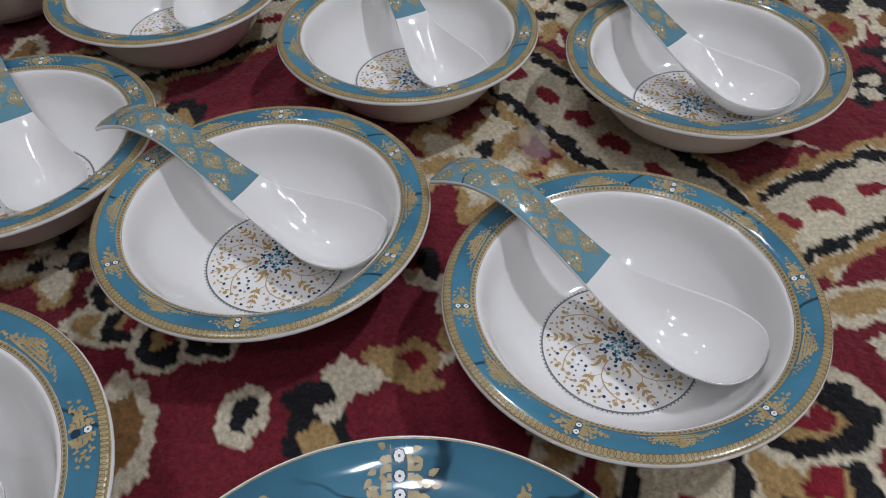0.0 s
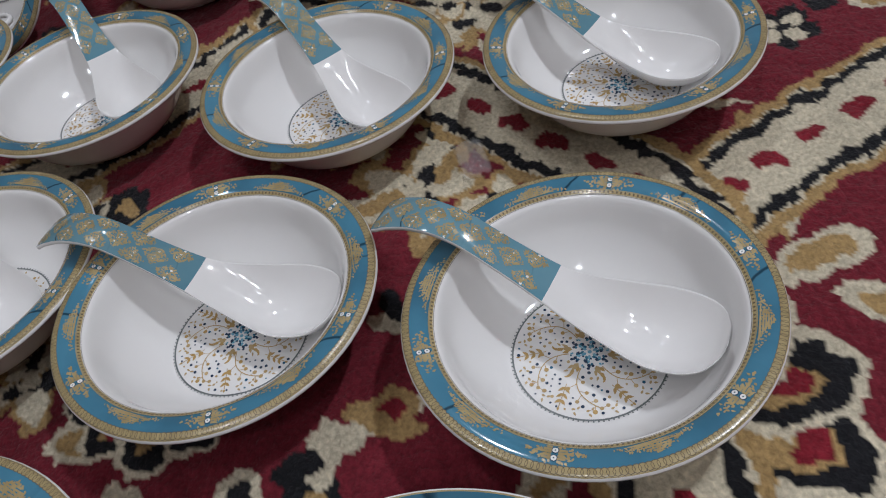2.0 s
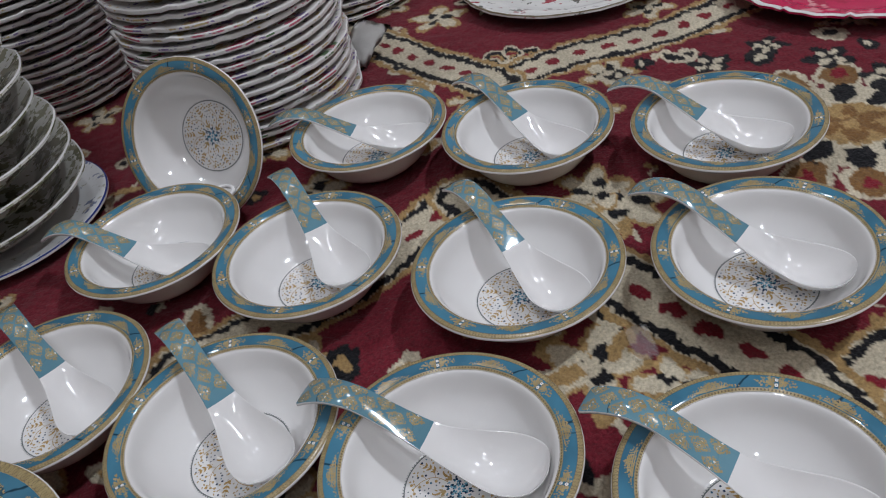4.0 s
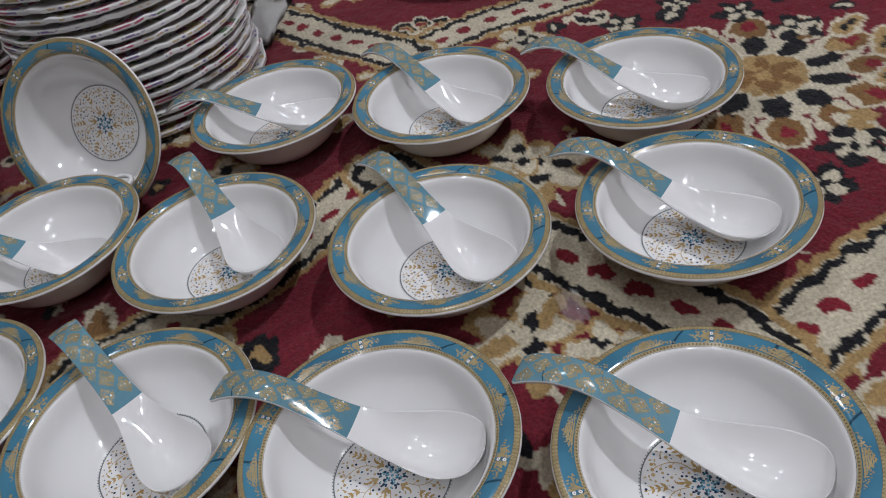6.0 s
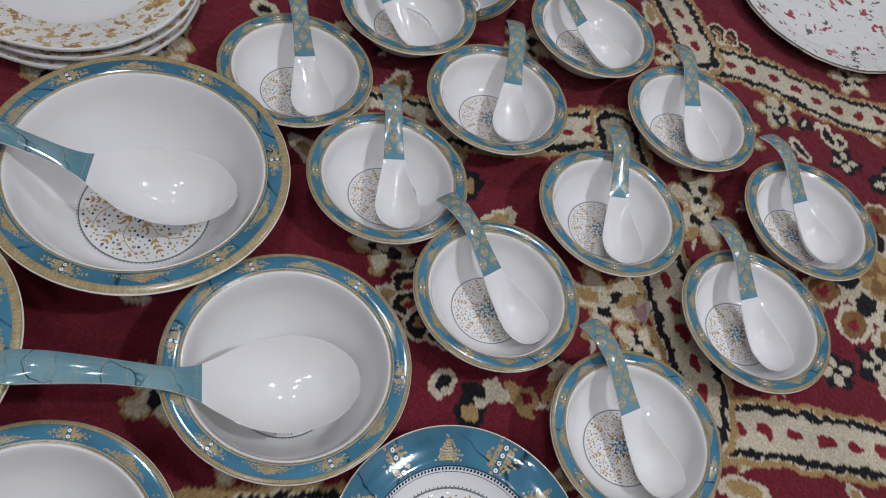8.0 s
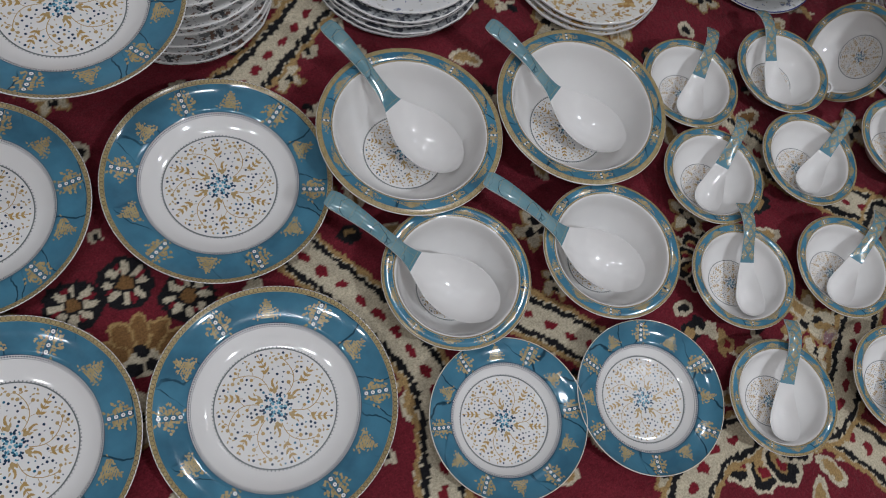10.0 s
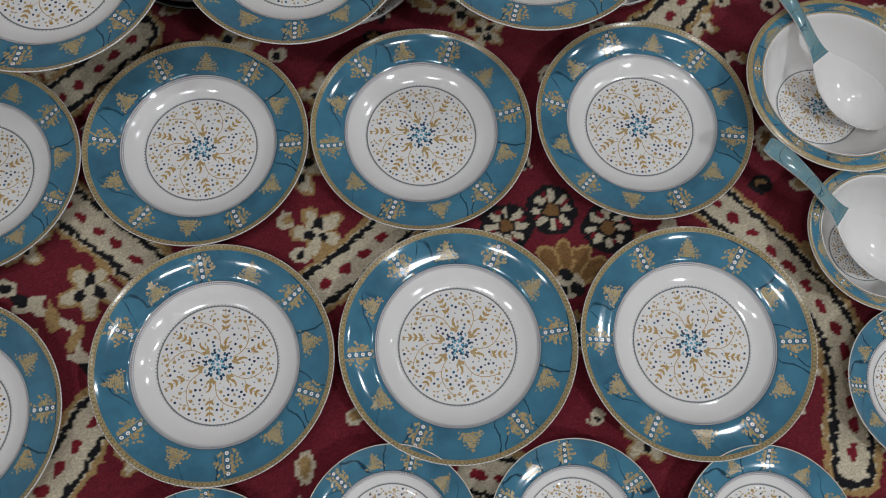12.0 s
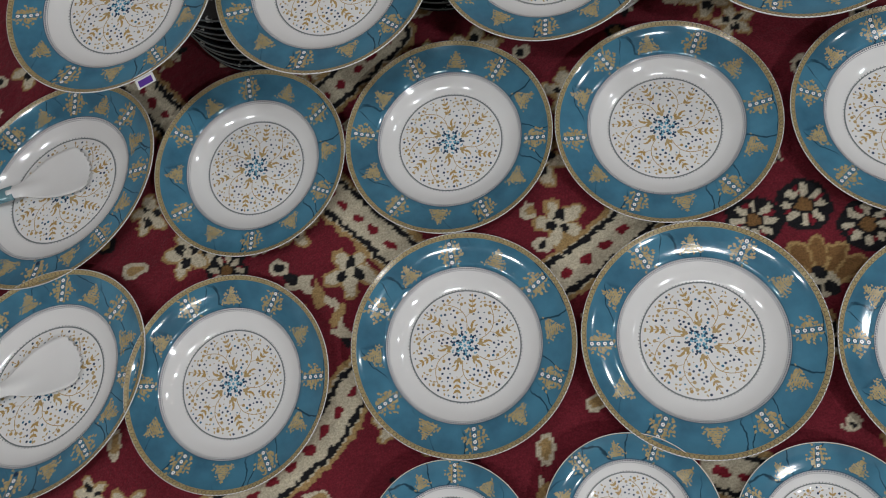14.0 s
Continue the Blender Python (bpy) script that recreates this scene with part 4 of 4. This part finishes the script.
def cake_server():
    ob = thing("rice_server", "white melamine rice server with scalloped tip and teal handle", "server", "rice servers")
    bm = bmesh.new()
    n = 16
    stations = [(-0.02, 0.010, 0.030), (0.0, 0.012, 0.028), (0.02, 0.022, 0.024), (0.05, 0.033, 0.021), (0.08, 0.037, 0.019), (0.098, 0.037, 0.018), (0.106, 0.035, 0.018)]
    up, dn = [], []
    for i, (x, hw, z) in enumerate(glide(stations, 4)):
        a, b = [], []
        for j in range(n + 1):
            v = 2 * j / n - 1
            xx = x + (0.004 * (j % 2) if x > 0.1055 else 0) - 0.012 * v * v * (x > 0.03) * min(1, (x - 0.03) / 0.07)
            zz = z + 0.006 * v * v * min(1, max(0, x / 0.05)) + (0.006 * math.exp(-((v * hw / 0.010) ** 2)) * max(0, 1 - x / 0.05))
            a.append(bm.verts.new((xx, hw * v, zz)))
            b.append(bm.verts.new((xx, hw * v, zz - 0.0028)))
        up.append(a), dn.append(b)
    for i in range(len(up) - 1):
        for j in range(n):
            bm.faces.new([up[i][j], up[i + 1][j], up[i + 1][j + 1], up[i][j + 1]])
            bm.faces.new([dn[i][j + 1], dn[i + 1][j + 1], dn[i + 1][j], dn[i][j]])
        for j in (0, n):
            bm.faces.new([up[i][j], dn[i][j], dn[i + 1][j], up[i + 1][j]])
    for e in (0, -1):
        for j in range(n):
            bm.faces.new([up[e][j], up[e][j + 1], dn[e][j + 1], dn[e][j]])
    bmesh.ops.recalc_face_normals(bm, faces=bm.faces)
    for f in bm.faces:
        f.smooth = True
    part("blade", bm, WHITE, ob)
    bm = bmesh.new()
    g = glide([(-0.150, 0.006, 0.046, 0.003), (-0.147, 0.010, 0.047, 0.005), (-0.12, 0.0125, 0.046, 0.006), (-0.07, 0.0115, 0.040, 0.006), (-0.012, 0.0125, 0.031, 0.005)], 5)
    rings = []
    for x, hw, z, th in g:
        rings.append([bm.verts.new((x, hw * math.cos(6.2832 * k / 14), z + th * math.sin(6.2832 * k / 14))) for k in range(14)])
    for a, b in zip(rings, rings[1:]):
        for k in range(14):
            bm.faces.new([a[k], b[k], b[(k + 1) % 14], a[(k + 1) % 14]]).smooth = True
    bm.faces.new(rings[0]), bm.faces.new(rings[-1])
    bmesh.ops.recalc_face_normals(bm, faces=bm.faces)
    part("handle", bm, TEAL_PALE, ob, "teal marbled handle")
    return ob


server = cake_server()
server.matrix_basis = pose(-1.612, 0.360, -0.004, 0, 0, 22)
copy_thing(server, pose(-1.575, 0.064, -0.004, 0, 0, 26))


# ================= the stacks behind =================
def stack_plate(name, R, label, category, mats, scallop=0.0, lobes=24, rise=0.018, foot=0.55, edge=0.03, n=72, deep=0.0008, side=0):
    """A stacking plate: printed rim, plain edge, fluted lip when scalloped."""
    def lip(a, r):
        k = max(0, r / R - 0.72) / 0.28
        nick = max(0.0, math.cos(lobes * a * 0.5)) ** 14
        return scallop * k * (0.5 * math.cos(lobes * a) + nick), scallop * k * 1.6 * nick

    wave = lip if scallop else None
    if rise < 0.0125:
        foot = 0.62
    top = [(0, 0.006), (R * foot, 0.006), (R * (foot + 0.1), 0.008), (R * 0.78, rise * 0.62), (R * 0.9, rise * 0.83), (R * 0.985, rise), (R, rise - 0.0010)]
    under = [(R, rise - 0.0010), (R * 0.999, rise - 0.0030), (R * 0.985, rise - 0.0030 - deep), (R * 0.85, rise * 0.55), (R * (foot + 0.1), 0.003), (R * foot, 0.0), (R * foot * 0.9, 0.0), (R * foot * 0.88, 0.003), (0, 0.003)]
    ob = thing(name, label, category)
    part("body", revolve(top, under, [(R * (foot + 0.05), 0), (R * (1 - edge), 1), (9, 2)], n, 2, wave, 1.0, side), mats, ob)
    return ob


def stack(first, count, x, y, step, rng, group, lean=(0.0, 0.0), jitter=0.003, z0=0.0):
    tagged(first, "", "", group)
    for i in range(count):
        m = pose(x + lean[0] * i + rng.uniform(-jitter, jitter), y + lean[1] * i + rng.uniform(-jitter, jitter), z0 + step * i, rng.uniform(-0.4, 0.4), rng.uniform(-0.4, 0.4), rng.uniform(0, 360))
        if i == 0:
            first.matrix_basis = m
        else:
            copy_thing(first, m)


r3 = random.Random(4)
rose = stack_plate("floral_plate", 0.120, "white scalloped plate with rose floral rim, in a tall stack", "plate", [WHITE, FLORAL_PINK, WHITE], 0.0016, 18, 0.0105, 0.62, 0.012, 72, 0.0024, 1)
stack(rose, 30, 0.79, 0.50, 0.0102, r3, "tall stack of rose floral plates")
stack(copy_thing(rose, pose(0, 0, 0)), 30, 0.87, 0.84, 0.0102, r3, "second stack of rose floral plates")
stack(copy_thing(rose, pose(0, 0, 0)), 26, 1.09, 0.50, 0.0102, r3, "third stack of rose floral plates")
# slot 0: white underside coloured olive to stand for shade between the plates
olive = stack_plate("deep_plate", 0.118, "white deep plate with dark olive scroll print and shade-coloured underside, stacked", "plate", [OLIVE_AND_SHADE, OLIVE_AND_SHADE, WHITE], 0.0006, 12, 0.036, 0.5)
stack(olive, 9, 0.540, 0.706, 0.027, r3, "stack of olive scroll plates", (-0.0015, 0.001), 0.004, 0.016)
blue = stack_plate("blue_edged_plate", 0.110, "white flat plate with navy blue edge line, under stacked plates", "plate", [WHITE, FLORAL_BLUE, NAVY_EDGE], 0, 24, 0.016)
blue.matrix_basis = pose(0.555, 0.696, 0)
scroll = stack_plate("scroll_plate", 0.130, "white plate with grey and brown scroll print, in a stack", "plate", [WHITE, FLORAL_BLACK, WHITE], 0.0008, 16, 0.024, side=1)
stack(scroll, 7, -0.39, 0.715, 0.019, r3, "stack of grey scroll plates")
slate = stack_plate("slate_plate", 0.130, "white-lipped plate with dark slate scroll rim, in a stack", "plate", [WHITE, FLORAL_SLATE, WHITE], 0.0008, 16, 0.022, side=1)
stack(slate, 4, -0.0765, 0.724, 0.0125, r3, "stack of dark slate plates")
for i in range(14):
    bm = bmesh.new()
    bmesh.ops.create_circle(bm, cap_ends=True, segments=10, radius=0.0052)
    spot = part("navy_spot", bm, NAVY, slate, "round navy spot on the rim" if i == 0 else "")
    spot.matrix_basis = pose(0, 0, 0, 0, 0, i * 360 / 14) @ pose(0.1135, 0, 0.0176, 0, -15, 0)
pale = stack_plate("sprig_plate", 0.126, "white plate with faint blue sprig print, topping a stack", "plate", [FLORAL_BLUE, FLORAL_BLUE, WHITE], 0.0008, 16, 0.022)
pale.matrix_basis = pose(-0.075, 0.726, 0.050, 0, 0, 25)
stack(copy_thing(scroll, pose(0, 0, 0)), 5, -0.78, 0.70, 0.019, r3, "third stack of grey scroll plates")
black = stack_plate("black_plate", 0.125, "black glazed plate with white sprig print, in a stack", "plate", [BLACK_GLAZE, BLACK_GLAZE, GREY], 0, 16, 0.020, 0.55, 0.012)
stack(copy_thing(black, pose(0, 0, 0)), 6, -0.965, 0.735, 0.0155, r3, "third stack of black glazed plates")
goldp = stack_plate("gold_floral_plate", 0.127, "white plate with gold floral scroll rim, stacked", "plate", [WHITE, FLORAL_GOLD, WHITE], 0.0008, 16, 0.020)
stack(goldp, 3, 0.229, 0.700, 0.012, r3, "stack of gold floral plates")
stack(black, 9, -1.245, 0.657, 0.0165, r3, "stack of black glazed plates")
stack(copy_thing(black, pose(0, 0, 0)), 11, -1.43, 0.73, 0.0165, r3, "second stack of black glazed plates")
for x, y, z, rx, ry, a in ((-0.522, 0.590, 0.148, 0, 0, 12), (-0.819, 0.619, 0.097, 0, 0, 30), (-1.094, 0.562, 0.157, 0, 0, 20), (-1.361, 0.536, 0.197, 0, 0, 9)):
    top_plate = copy_thing(dinner, pose(x, y, z, rx, ry, a))
    tagged(top_plate, "large white melamine dinner plate with teal rim, topping a stack")
# a price sticker under the lip of the last one
bm = bmesh.new()
box(bm, -0.012, -0.009, -0.0008, 0.012, 0.009, 0.0, 0)
box(bm, -0.009, -0.0075, -0.0010, 0.009, 0.0010, 0.0006, 1)
sticker = part("price_sticker", bm, [PAPER, VIOLET], top_plate, "small white sticker with a violet bar")
sticker.matrix_basis = pose(0, 0, 0, 0, 0, -62 - 9) @ pose(0.1455, 0, 0.0345, 0, 6, 0) @ pose(0, 0, 0, 0, 0, 90)

sprig = stack_plate("sprig_platter", 0.145, "white platter with small red sprigs and brown edge", "platter", [FLORAL_RED, FLORAL_RED, BROWN], 0.0012, 26, 0.020, 0.6, 0.012)
sprig.matrix_basis = pose(1.06, 0.165, 0, 0, 0, 20) @ Matrix.Diagonal((1.0, 1.0, 1.0, 1))
magenta = stack_plate("magenta_platter", 0.150, "magenta floral platter with white scalloped lip", "platter", [MAGENTA, MAGENTA, WHITE], 0.003, 30, 0.022, 0.6, 0.06, 180)
magenta.matrix_basis = pose(0.995, -0.165, 0, 0, 0, 0)


# ================= small things =================
def crumple(name, w, h, seed, mat, label, category, m, fold=0.35):
    bm = bmesh.new()
    r2 = random.Random(seed)
    k = 7
    grid = [[bm.verts.new((w * (i / k - 0.5) + r2.uniform(-1, 1) * w * 0.03, h * (j / k - 0.5) + r2.uniform(-1, 1) * h * 0.03, 0.004 + fold * w * (0.5 + 0.5 * math.sin(2.2 * i / k + 0.8)) * (i / k) + r2.uniform(0, 0.07) * w)) for j in range(k + 1)] for i in range(k + 1)]
    for i in range(k):
        for j in range(k):
            bm.faces.new([grid[i][j], grid[i + 1][j], grid[i + 1][j + 1], grid[i][j + 1]]).smooth = True
    bmesh.ops.solidify(bm, geom=list(bm.faces), thickness=0.0006)
    ob = part(name, bm, mat)
    ob.matrix_basis = m
    return tagged(ob, label, category)


crumple("paper_scrap", 0.060, 0.055, 3, PAPER, "torn white paper scrap lying by the stacked plates", "paper", pose(0.890, 0.396, 0.012, 0, -24, -28), 0.15)
crumple("film_scrap", 0.030, 0.018, 5, CLEAR, "crumpled clear plastic film scrap on the carpet", "plastic scrap", pose(0.418, 0.052, 0, 0, 0, 20), 0.15)

# a small white lug on one bowl's lip, and an irregular white spot on another's
bm = bmesh.new()
rings = []
for i in range(13):
    a = -0.35 + (math.pi + 0.7) * i / 12
    cx, cy = 0.0095 * math.sin(a), 0.0105 * math.cos(a)
    rings.append([bm.verts.new((cx * (1 + 0.2 * math.cos(6.2832 * k / 8)), cy * (1 + 0.2 * math.cos(6.2832 * k / 8)), 0.0022 * math.sin(6.2832 * k / 8))) for k in range(8)])
for a, b in zip(rings, rings[1:]):
    for k in range(8):
        bm.faces.new([a[k], b[k], b[(k + 1) % 8], a[(k + 1) % 8]]).smooth = True
bm.faces.new(rings[0]), bm.faces.new(rings[-1])
bmesh.ops.recalc_face_normals(bm, faces=bm.faces)
lug = part("lug", bm, WHITE, bowls[1], "white lug on the lip")
lug.matrix_basis = pose(0, 0, 0, 0, 0, -41) @ pose(0.0755, 0, 0.0395)
bm = bmesh.new()
r2 = random.Random(8)
for cx, cy, s in ((0, 0, 0.0019), (0.0012, 0.0012, 0.0013), (-0.0010, 0.0022, 0.0012), (0.0005, -0.0021, 0.0009), (-0.0016, -0.0008, 0.0008)):
    bm.faces.new([bm.verts.new((cx + s * r2.uniform(0.6, 1.1) * math.cos(6.2832 * k / 9), cy + s * r2.uniform(0.6, 1.1) * math.sin(6.2832 * k / 9), 0.0)) for k in range(9)])
rim_spot = part("white_spot", bm, PEARL, bowls[8], "small irregular white spot on the rim")
rim_spot.matrix_basis = pose(0, 0, 0, 0, 0, -11 - 52) @ pose(0.0685, 0, 0.0419, 0, -3, 0)
